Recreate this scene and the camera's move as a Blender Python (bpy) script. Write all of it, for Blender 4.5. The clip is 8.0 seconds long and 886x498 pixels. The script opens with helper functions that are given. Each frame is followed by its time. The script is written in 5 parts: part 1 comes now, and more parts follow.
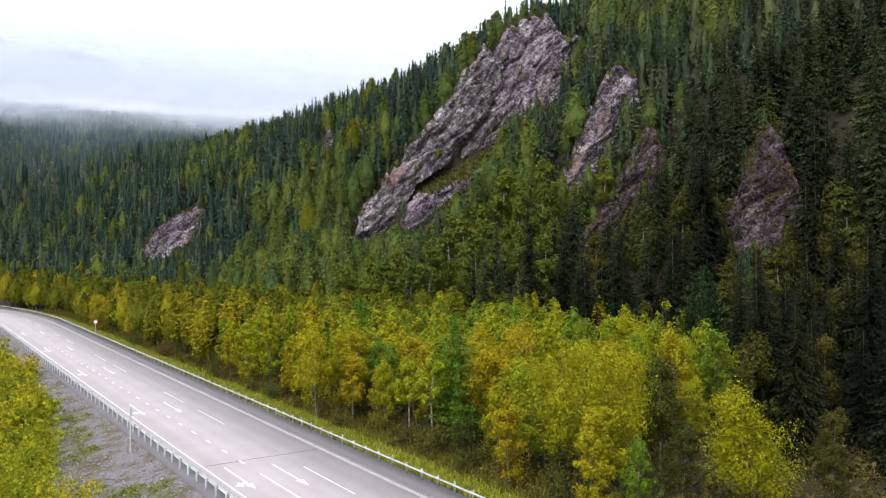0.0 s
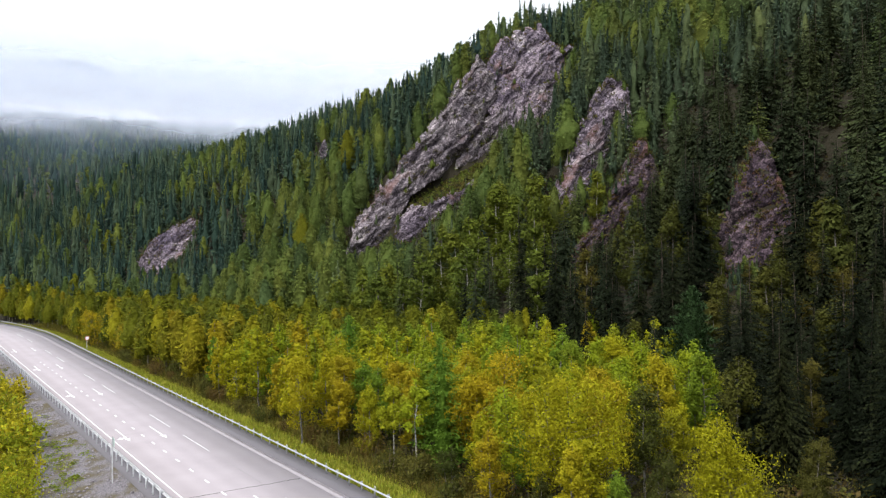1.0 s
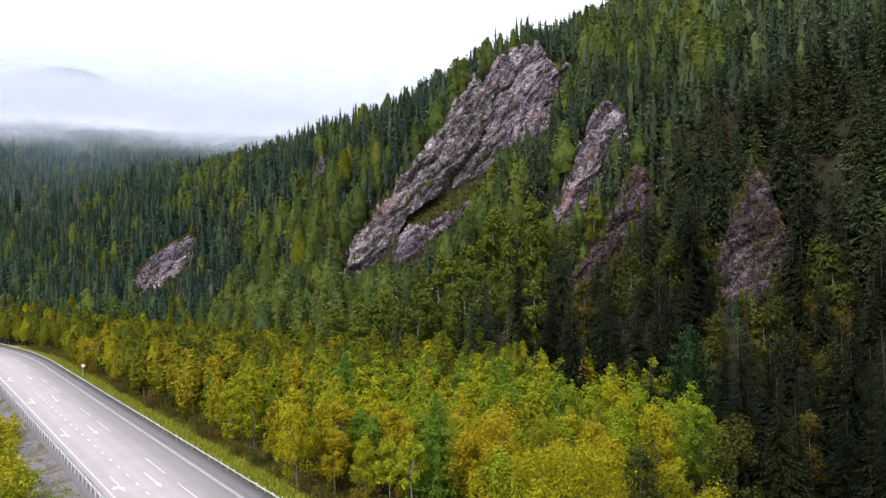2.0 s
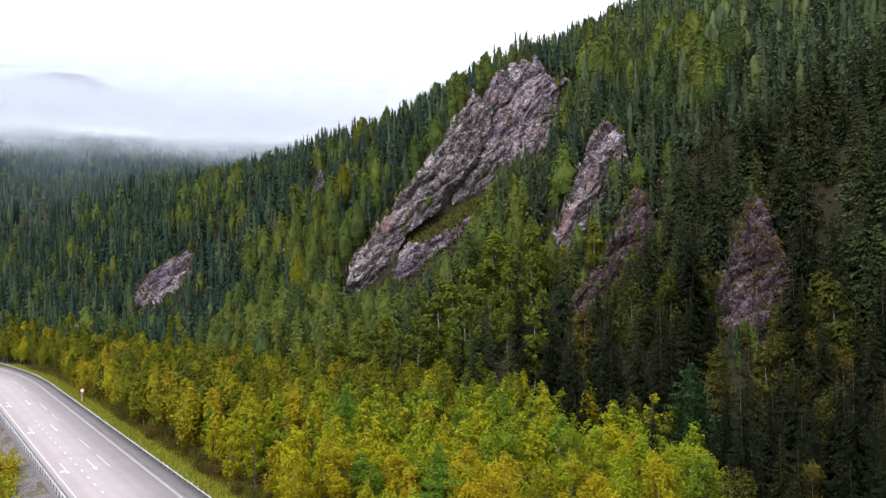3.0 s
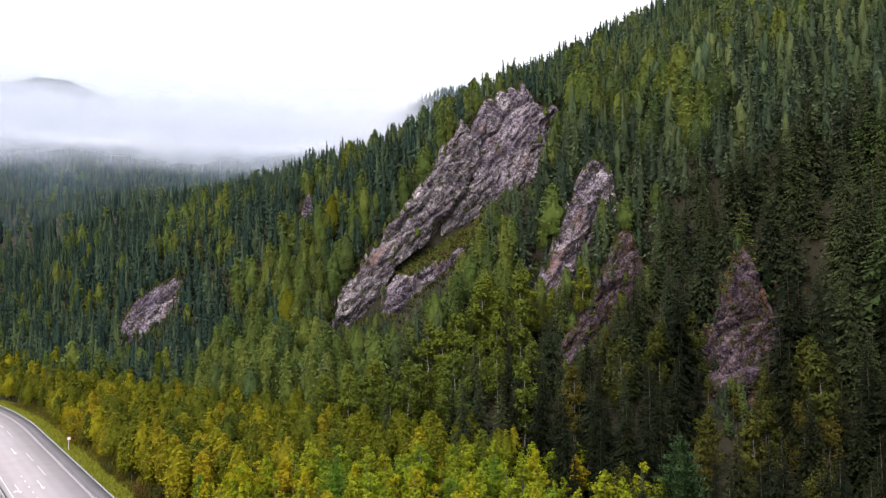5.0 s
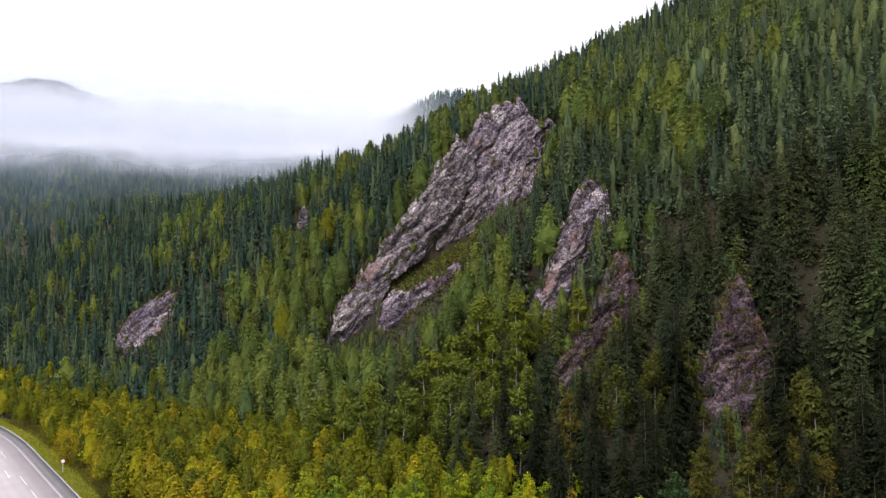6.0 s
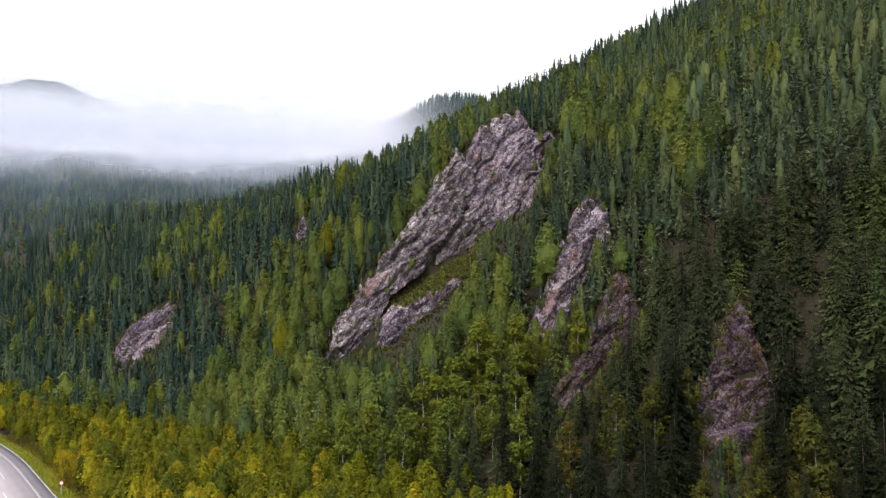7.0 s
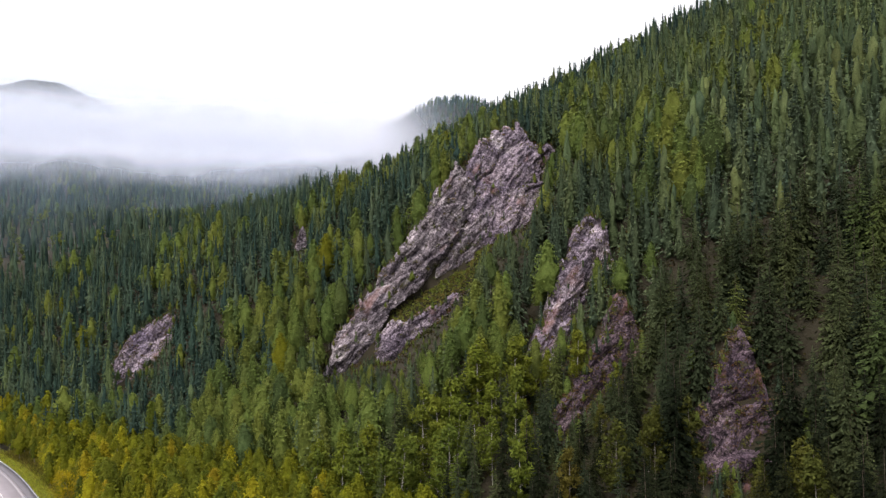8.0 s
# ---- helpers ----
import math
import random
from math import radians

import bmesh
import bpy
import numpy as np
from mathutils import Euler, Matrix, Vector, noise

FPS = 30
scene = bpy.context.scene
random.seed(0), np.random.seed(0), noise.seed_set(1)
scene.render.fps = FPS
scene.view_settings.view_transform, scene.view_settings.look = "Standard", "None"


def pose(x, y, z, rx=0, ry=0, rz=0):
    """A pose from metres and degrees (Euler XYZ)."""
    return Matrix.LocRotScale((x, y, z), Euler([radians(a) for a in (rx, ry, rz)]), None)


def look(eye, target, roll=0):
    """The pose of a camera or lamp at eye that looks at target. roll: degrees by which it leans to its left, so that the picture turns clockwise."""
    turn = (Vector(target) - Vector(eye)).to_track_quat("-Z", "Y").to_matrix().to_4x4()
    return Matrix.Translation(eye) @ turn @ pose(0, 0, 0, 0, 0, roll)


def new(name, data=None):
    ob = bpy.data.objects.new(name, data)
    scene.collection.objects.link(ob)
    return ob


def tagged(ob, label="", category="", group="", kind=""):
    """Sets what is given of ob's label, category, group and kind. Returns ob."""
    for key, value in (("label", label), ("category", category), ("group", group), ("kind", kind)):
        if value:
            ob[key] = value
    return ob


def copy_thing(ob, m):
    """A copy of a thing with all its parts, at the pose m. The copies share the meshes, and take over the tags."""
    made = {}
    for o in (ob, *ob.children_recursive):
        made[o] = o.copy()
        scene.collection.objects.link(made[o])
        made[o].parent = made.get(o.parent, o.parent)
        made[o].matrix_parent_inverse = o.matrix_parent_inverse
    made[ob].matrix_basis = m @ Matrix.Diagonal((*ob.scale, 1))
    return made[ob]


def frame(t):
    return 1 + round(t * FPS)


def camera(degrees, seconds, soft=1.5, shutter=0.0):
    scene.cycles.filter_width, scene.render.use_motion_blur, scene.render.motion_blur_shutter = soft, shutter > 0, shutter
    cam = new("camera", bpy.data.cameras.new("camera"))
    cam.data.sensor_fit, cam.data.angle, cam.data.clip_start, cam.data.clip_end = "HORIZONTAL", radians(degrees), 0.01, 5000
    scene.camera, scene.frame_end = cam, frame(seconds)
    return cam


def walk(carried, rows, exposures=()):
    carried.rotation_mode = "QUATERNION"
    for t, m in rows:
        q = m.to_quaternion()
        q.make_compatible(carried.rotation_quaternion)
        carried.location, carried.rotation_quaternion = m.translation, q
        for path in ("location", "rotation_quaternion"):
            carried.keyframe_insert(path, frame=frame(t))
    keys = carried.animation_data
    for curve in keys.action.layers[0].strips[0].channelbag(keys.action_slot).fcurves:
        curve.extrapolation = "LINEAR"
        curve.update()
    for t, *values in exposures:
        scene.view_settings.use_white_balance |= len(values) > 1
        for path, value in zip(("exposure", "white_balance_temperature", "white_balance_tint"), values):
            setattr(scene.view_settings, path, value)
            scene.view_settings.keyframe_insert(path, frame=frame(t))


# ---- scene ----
cam = camera(64.7, 8.0, 1.3)
METRES, EYE, TILT, LEAN, TURN = 33.6, 17.56, 0.0, 0.0, 0.0
EXPOSURE = 0.55
ROWS = [
    (0.0, 0.0, 0.0, 0.0, 0.0, -0.0, 0.0),
    (0.5, 0.0233, 0.0016, 0.0176, -0.05, 0.21, 0.17),
    (1.0, 0.0411, 0.0068, 0.0571, -0.1, 0.42, 0.31),
    (1.5, 0.0516, 0.0123, 0.1214, -0.15, 0.63, 0.46),
    (3.0, 0.0439, 0.0193, 0.319, -0.33, 1.02, 0.68),
    (3.5, 0.0393, 0.0172, 0.3851, -0.39, 1.1, 0.78),
    (4.0, 0.0358, 0.0135, 0.451, -0.56, 1.17, 0.84),
    (4.5, 0.0367, 0.0104, 0.5175, -0.97, 1.19, 0.89),
    (6.0, 0.0403, 0.0091, 0.7178, -1.68, 1.2, 0.93),
    (6.5, 0.0401, 0.0111, 0.7843, -1.74, 1.21, 0.9),
    (7.0, 0.0392, 0.0129, 0.8506, -1.77, 1.21, 0.89),
    (7.5, 0.0381, 0.0138, 0.9159, -1.81, 1.2, 0.87),
    (8.0, 0.0367, 0.0144, 0.9819, -1.85, 1.17, 0.86),
]
# constant exposure; the white balance drifts from cool to warm along the flight
walk(cam, [(t, pose(0, 0, EYE, TILT, LEAN, TURN) @ pose(METRES * x, METRES * y, METRES * z, 90 + pitch, roll, yaw)) for t, x, y, z, yaw, pitch, roll in ROWS],
     exposures=[(0.0, EXPOSURE, 6380, 8), (8.0, EXPOSURE, 6650, 14)])

# ---- world and sun: a bright overcast morning ----
SUN_EL, SUN_AZ = 48.0, 214.0
world = bpy.data.worlds.new("overcast_sky")
scene.world = world
world.use_nodes = True
wt = world.node_tree
wt.nodes.clear()
w_sky = wt.nodes.new("ShaderNodeTexSky")
w_sky.sky_type, w_sky.sun_disc = "NISHITA", False
w_sky.sun_elevation, w_sky.sun_rotation = radians(SUN_EL), radians(SUN_AZ)
w_sky.dust_density, w_sky.air_density = 4.0, 1.0
w_mix = wt.nodes.new("ShaderNodeMixRGB")
w_mix.inputs[0].default_value = 0.82
w_mix.inputs[2].default_value = (12.2, 12.5, 13.1, 1)  # the cloud deck
w_bg = wt.nodes.new("ShaderNodeBackground")
w_bg.inputs[1].default_value = 0.15
w_out = wt.nodes.new("ShaderNodeOutputWorld")
wt.links.new(w_sky.outputs[0], w_mix.inputs[1])
# an overcast sky is about three times as bright overhead as at the horizon
w_tc = wt.nodes.new("ShaderNodeTexCoord")
w_sep = wt.nodes.new("ShaderNodeSeparateXYZ")
w_rng = wt.nodes.new("ShaderNodeMapRange")
w_rng.inputs[3].default_value, w_rng.inputs[4].default_value = 0.36, 1.0
w_dim = wt.nodes.new("ShaderNodeMixRGB")
w_dim.blend_type = "MULTIPLY"
w_dim.inputs[0].default_value = 1.0
wt.links.new(w_tc.outputs["Generated"], w_sep.inputs[0])
wt.links.new(w_sep.outputs[2], w_rng.inputs[0])
wt.links.new(w_mix.outputs[0], w_dim.inputs[1])
wt.links.new(w_rng.outputs[0], w_dim.inputs[2])
wt.links.new(w_dim.outputs[0], w_bg.inputs[0])
wt.links.new(w_bg.outputs[0], w_out.inputs[0])
sun = new("sun", bpy.data.lights.new("sun", "SUN"))
sun.data.energy, sun.data.angle, sun.data.color = 1.8, radians(22), (1, 0.97, 0.92)
_a, _e = radians(SUN_AZ), radians(SUN_EL)
sun.matrix_world = look((0, 0, 400), (-math.sin(_a) * math.cos(_e) * 100, -math.cos(_a) * math.cos(_e) * 100, 400 - math.sin(_e) * 100))


# ---- materials ----
def nodes_of(name):
    mat = bpy.data.materials.new(name)
    mat.use_nodes = True
    nt = mat.node_tree
    nt.nodes.clear()
    return mat, nt, nt.nodes.new("ShaderNodeOutputMaterial")


def noise_node(nt, scale, detail=4.0, rough=0.6, vec=None):
    nd = nt.nodes.new("ShaderNodeTexNoise")
    nd.inputs["Scale"].default_value, nd.inputs["Detail"].default_value, nd.inputs["Roughness"].default_value = scale, detail, rough
    if vec is not None:
        nt.links.new(vec, nd.inputs["Vector"])
    return nd.outputs["Fac"]


def noise_node_colour(nt, scale, vec):
    nd = nt.nodes.new("ShaderNodeTexNoise")
    nd.inputs["Scale"].default_value, nd.inputs["Detail"].default_value = scale, 3.0
    nt.links.new(vec, nd.inputs["Vector"])
    return nd.outputs["Color"]


def ramp(nt, fac, stops):
    nd = nt.nodes.new("ShaderNodeValToRGB")
    while len(nd.color_ramp.elements) < len(stops):
        nd.color_ramp.elements.new(0.5)
    for el, (p, c) in zip(nd.color_ramp.elements, stops):
        el.position, el.color = p, (*c, 1)
    nt.links.new(fac, nd.inputs[0])
    return nd.outputs[0]


def mix(nt, fac, a, b, mode="MIX"):
    nd = nt.nodes.new("ShaderNodeMixRGB")
    nd.blend_type = mode
    for sock, v in zip(nd.inputs, (fac, a, b)):
        if isinstance(v, (int, float)):
            sock.default_value = v
        elif isinstance(v, tuple):
            sock.default_value = (*v, 1)
        else:
            nt.links.new(v, sock)
    return nd.outputs[0]


def bump(nt, height, strength, dist):
    nd = nt.nodes.new("ShaderNodeBump")
    nd.inputs["Strength"].default_value, nd.inputs["Distance"].default_value = strength, dist
    nt.links.new(height, nd.inputs["Height"])
    return nd.outputs[0]


def surface(nt, out, colour, rough=0.8, metal=0.0, normal=None, spec=0.3):
    nd = nt.nodes.new("ShaderNodeBsdfPrincipled")
    if isinstance(colour, tuple):
        nd.inputs["Base Color"].default_value = (*colour, 1)
    else:
        nt.links.new(colour, nd.inputs["Base Color"])
    nd.inputs["Roughness"].default_value, nd.inputs["Metallic"].default_value = rough, metal
    nd.inputs["Specular IOR Level"].default_value = spec
    if normal is not None:
        nt.links.new(normal, nd.inputs["Normal"])
    nt.links.new(nd.outputs[0], out.inputs[0])
    return nd


def place(nt):
    return nt.nodes.new("ShaderNodeNewGeometry").outputs["Position"]


def leaf_mat(name, tones, stuff=False, through_light=0.22, leaf_var=0.35, tufts=0.25):
    """Foliage: one tone a tree, a little change from leaf to leaf, some light coming through."""
    mat, nt, out = nodes_of(name)
    if stuff:
        at = nt.nodes.new("ShaderNodeAttribute")
        at.attribute_name = "tone"
        tone = at.outputs["Fac"]
    else:
        tone = nt.nodes.new("ShaderNodeObjectInfo").outputs["Random"]
    k = len(tones)
    col = ramp(nt, tone, [(i / max(1, k - 1), c) for i, c in enumerate(tones)])
    geo = nt.nodes.new("ShaderNodeNewGeometry")
    isl = nt.nodes.new("ShaderNodeMapRange")
    isl.inputs[3].default_value, isl.inputs[4].default_value = 1 - leaf_var, 1 + leaf_var
    nt.links.new(geo.outputs["Random Per Island"], isl.inputs[0])
    hsv = nt.nodes.new("ShaderNodeHueSaturation")
    nt.links.new(col, hsv.inputs["Color"])
    tuft = nt.nodes.new("ShaderNodeMapRange")
    tuft.inputs[1].default_value, tuft.inputs[2].default_value = 0.3, 0.7
    tuft.inputs[3].default_value, tuft.inputs[4].default_value = 1 - tufts, 1 + tufts
    nt.links.new(noise_node(nt, 2.6, 4.0, 0.7, geo.outputs["Position"]), tuft.inputs[0])
    vm = nt.nodes.new("ShaderNodeMath")
    vm.operation = "MULTIPLY"
    nt.links.new(isl.outputs[0], vm.inputs[0])
    nt.links.new(tuft.outputs[0], vm.inputs[1])
    nt.links.new(vm.outputs[0], hsv.inputs["Value"])
    hv = nt.nodes.new("ShaderNodeMapRange")
    hv.inputs[3].default_value, hv.inputs[4].default_value = 0.485, 0.515
    nt.links.new(noise_node(nt, 0.9, 2.0, 0.5, geo.outputs["Position"]), hv.inputs[0])
    nt.links.new(hv.outputs[0], hsv.inputs["Hue"])
    bs = nt.nodes.new("ShaderNodeBsdfPrincipled")
    bs.inputs["Roughness"].default_value, bs.inputs["Specular IOR Level"].default_value = 0.7, 0.04
    nt.links.new(hsv.outputs[0], bs.inputs["Base Color"])
    tl = nt.nodes.new("ShaderNodeBsdfTranslucent")
    nt.links.new(hsv.outputs[0], tl.inputs[0])
    mx = nt.nodes.new("ShaderNodeMixShader")
    mx.inputs[0].default_value = through_light
    nt.links.new(bs.outputs[0], mx.inputs[1])
    nt.links.new(tl.outputs[0], mx.inputs[2])
    nt.links.new(mx.outputs[0], out.inputs[0])
    return mat


# spruce and larch woods tones: slope haze is put in as extra blue and lift
SPRUCE_HAZY = [(0.033, 0.05, 0.032), (0.045, 0.064, 0.037), (0.062, 0.082, 0.042), (0.085, 0.106, 0.046)]
BIRCH_GREEN = [(0.072, 0.104, 0.027), (0.097, 0.128, 0.029), (0.123, 0.141, 0.029), (0.055, 0.083, 0.029)]
BIRCH_GOLD = [(0.223, 0.228, 0.010), (0.288, 0.270, 0.010), (0.288, 0.225, 0.011), (0.177, 0.200, 0.010)]
LARCH_HAZY = [(0.066, 0.094, 0.045), (0.092, 0.12, 0.047), (0.053, 0.081, 0.044), (0.116, 0.138, 0.05)]
LIME = [(0.165, 0.215, 0.012), (0.22, 0.255, 0.012), (0.1, 0.165, 0.016), (0.27, 0.268, 0.012)]
# conifers at the slope foot: its shade is put into these near-black tones
FIR_SHADED = [(0.006, 0.009, 0.004), (0.008, 0.011, 0.005), (0.012, 0.015, 0.006), (0.020, 0.022, 0.007)]
M_FIR_SHADED = leaf_mat("shaded_fir_needles", FIR_SHADED, through_light=0.08, leaf_var=0.5, tufts=0.6)
M_FIR_SHADED_S = leaf_mat("shaded_fir_needles_woods", FIR_SHADED, True, 0.08, tufts=0.6)
# near spruces are darker and warmer than the haze-lifted woods tones
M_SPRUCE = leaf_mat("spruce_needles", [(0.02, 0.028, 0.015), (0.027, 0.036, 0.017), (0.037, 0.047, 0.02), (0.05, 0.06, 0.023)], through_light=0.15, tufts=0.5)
M_SPRUCE_S = leaf_mat("hazy_spruce_needles_woods", SPRUCE_HAZY, True, 0.15, tufts=0.4)
# up-valley copy of the spruce tones, weaker light put in as darker blue-green
M_SPRUCE_DIM_S = leaf_mat("dimmed_bluish_spruce_needles_woods", [(0.022, 0.041, 0.034), (0.030, 0.054, 0.040), (0.045, 0.070, 0.045), (0.067, 0.091, 0.050)], True, 0.15, tufts=0.4)
M_GREEN = leaf_mat("birch_leaves_green", [(0.082, 0.107, 0.016), (0.108, 0.130, 0.016), (0.127, 0.138, 0.016), (0.066, 0.092, 0.016)])
M_GREEN_S = leaf_mat("birch_leaves_green_woods", BIRCH_GREEN, True)
M_SUNNY = leaf_mat("birch_leaves_sunny", [(0.223, 0.220, 0.008), (0.260, 0.243, 0.009)])
M_AMBER = leaf_mat("birch_leaves_amber", [(0.288, 0.215, 0.010), (0.307, 0.240, 0.010)])
M_LIME = leaf_mat("birch_leaves_lime", LIME, leaf_var=0.22)
M_LIME_S = leaf_mat("birch_leaves_lime_woods", [(0.090, 0.101, 0.009), (0.122, 0.127, 0.009), (0.064, 0.081, 0.011), (0.148, 0.139, 0.009)], True)
M_GOLD = leaf_mat("birch_leaves_gold", BIRCH_GOLD, leaf_var=0.22)
M_GOLD_S = leaf_mat("birch_leaves_gold_woods", [(0.172, 0.168, 0.010), (0.223, 0.205, 0.011), (0.205, 0.160, 0.011), (0.135, 0.145, 0.010)], True)
M_LARCH = leaf_mat("larch_needles", [(0.05, 0.07, 0.022), (0.068, 0.088, 0.024), (0.042, 0.062, 0.022), (0.08, 0.095, 0.025)], through_light=0.2, tufts=0.5)
M_LARCH_S = leaf_mat("hazy_larch_needles_woods", LARCH_HAZY, True, 0.2, tufts=0.35)
M_PINE = leaf_mat("stone_pine_needles", [(0.036, 0.066, 0.024), (0.042, 0.074, 0.028)], through_light=0.04, leaf_var=0.7, tufts=0.85)
M_YOUNG = leaf_mat("young_spruce_needles", [(0.08, 0.15, 0.016), (0.095, 0.165, 0.018)], through_light=0.2)
M_BUSH = leaf_mat("bush_leaves", [(0.075, 0.082, 0.018), (0.095, 0.09, 0.02), (0.11, 0.1, 0.022), (0.06, 0.075, 0.018)])
M_RUST = leaf_mat("rusty_bush_leaves", [(0.14, 0.095, 0.025), (0.11, 0.075, 0.025), (0.16, 0.115, 0.028)])
# olive leaves, darkened to hold the shade of the slope foot
M_OLIVE_SHADED = leaf_mat("shaded_olive_birch_leaves", [(0.052, 0.058, 0.012), (0.068, 0.068, 0.013), (0.044, 0.054, 0.012), (0.08, 0.066, 0.013)])
M_WILLOW = leaf_mat("willow_leaves", [(0.26, 0.25, 0.014), (0.35, 0.29, 0.014), (0.16, 0.2, 0.014), (0.22, 0.245, 0.014), (0.31, 0.24, 0.018)])
M_DRY = leaf_mat("dry_brush", [(0.15, 0.125, 0.026), (0.1, 0.08, 0.024), (0.125, 0.13, 0.02), (0.19, 0.145, 0.03), (0.11, 0.12, 0.018)], True, 0.25)
# undergrowth tones lowered to carry the shade under the trees
M_FLOOR_SHADED = leaf_mat("shaded_floor_leaves", [(0.022, 0.026, 0.008), (0.033, 0.026, 0.010), (0.019, 0.025, 0.008), (0.037, 0.024, 0.011)], True, 0.15)
M_SCRUB = leaf_mat("crag_scrub", [(0.065, 0.056, 0.018), (0.105, 0.06, 0.026), (0.05, 0.06, 0.015), (0.095, 0.045, 0.022)], True, 0.2)
M_LEDGE = leaf_mat("ledge_heath", [(0.12, 0.155, 0.028), (0.15, 0.18, 0.03), (0.14, 0.15, 0.032), (0.16, 0.125, 0.036), (0.09, 0.125, 0.025)], True, 0.2)
M_EDGE = leaf_mat("edge_brush", [(0.055, 0.055, 0.016), (0.085, 0.062, 0.022), (0.06, 0.075, 0.015), (0.105, 0.075, 0.022)], True, 0.2)
M_GRASS = leaf_mat("verge_grass", [(0.21, 0.24, 0.025), (0.28, 0.29, 0.03), (0.33, 0.3, 0.05), (0.16, 0.22, 0.025)], True, 0.3)
M_HEATH = leaf_mat("heath_leaves", [(0.09, 0.09, 0.025), (0.12, 0.105, 0.028), (0.07, 0.085, 0.022), (0.13, 0.085, 0.035)], True, 0.2)


def bark(name, a, b, scale):
    mat, nt, out = nodes_of(name)
    p = place(nt)
    surface(nt, out, ramp(nt, noise_node(nt, scale, 5, 0.7, p), [(0.42, a), (0.56, b)]), 0.85,
            normal=bump(nt, noise_node(nt, scale * 4, 3, 0.6, p), 0.4, 0.02))
    return mat


M_BARK_W = bark("birch_bark", (0.10, 0.09, 0.08), (0.45, 0.42, 0.37), 5.0)
M_BARK_G = bark("greyish_birch_bark", (0.07, 0.06, 0.05), (0.22, 0.2, 0.17), 5.0)
M_BARK_D = bark("spruce_bark", (0.05, 0.038, 0.03), (0.12, 0.09, 0.07), 6.0)


def ground_mat():
    mat, nt, out = nodes_of("shaded_forest_floor")
    p = place(nt)
    big = noise_node(nt, 0.06, 5, 0.6, p)
    fine = noise_node(nt, 1.4, 6, 0.7, p)
    # brown and green soil, kept dark to carry the shade of the woods
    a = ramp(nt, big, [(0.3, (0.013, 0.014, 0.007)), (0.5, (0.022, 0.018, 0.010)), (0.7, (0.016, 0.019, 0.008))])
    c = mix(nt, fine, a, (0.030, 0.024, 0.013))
    surface(nt, out, c, 0.95, normal=bump(nt, fine, 0.8, 0.3))
    return mat


def gravel_mat():
    mat, nt, out = nodes_of("roadside_gravel")
    p = place(nt)
    v = nt.nodes.new("ShaderNodeTexVoronoi")
    v.inputs["Scale"].default_value = 7.0
    nt.links.new(p, v.inputs["Vector"])
    big = noise_node(nt, 0.35, 5, 0.65, p)
    fine = noise_node(nt, 9.0, 4, 0.7, p)
    c = ramp(nt, fine, [(0.3, (0.05, 0.045, 0.05)), (0.52, (0.145, 0.13, 0.14)), (0.75, (0.3, 0.275, 0.285))])
    c = mix(nt, ramp(nt, big, [(0.46, (0, 0, 0)), (0.58, (1, 1, 1))]), c, (0.085, 0.07, 0.042))
    surface(nt, out, c, 0.95, normal=bump(nt, v.outputs["Distance"], 0.7, 0.08))
    return mat


def asphalt_mat(name, base, lighter):
    mat, nt, out = nodes_of(name)
    p = place(nt)
    at = nt.nodes.new("ShaderNodeAttribute")
    at.attribute_name = "across"
    # wheel tracks: worn bands along the lanes
    wv = nt.nodes.new("ShaderNodeMath")
    wv.operation = "SINE"
    ml = nt.nodes.new("ShaderNodeMath")
    ml.operation = "MULTIPLY_ADD"
    ml.inputs[1].default_value, ml.inputs[2].default_value = 2 * math.pi / 1.75, 0.4
    nt.links.new(at.outputs["Fac"], ml.inputs[0])
    nt.links.new(ml.outputs[0], wv.inputs[0])
    rg = nt.nodes.new("ShaderNodeMapRange")
    rg.inputs[1].default_value, rg.inputs[2].default_value = -1, 1
    rg.inputs[3].default_value, rg.inputs[4].default_value = 0.25, 0.5
    nt.links.new(wv.outputs[0], rg.inputs[0])
    c = mix(nt, rg.outputs[0], base, lighter)
    patch = noise_node(nt, 0.25, 5, 0.6, p)
    c = mix(nt, 0.22, c, ramp(nt, patch, [(0.35, (0.62, 0.6, 0.6)), (0.65, (1, 1, 1))]), "MULTIPLY")
    fine = noise_node(nt, 22.0, 3, 0.7, p)
    c = mix(nt, 0.3, c, ramp(nt, fine, [(0.3, (0.55, 0.55, 0.55)), (0.7, (1, 1, 1))]), "MULTIPLY")
    surface(nt, out, c, 0.75, normal=bump(nt, fine, 0.25, 0.01))
    return mat


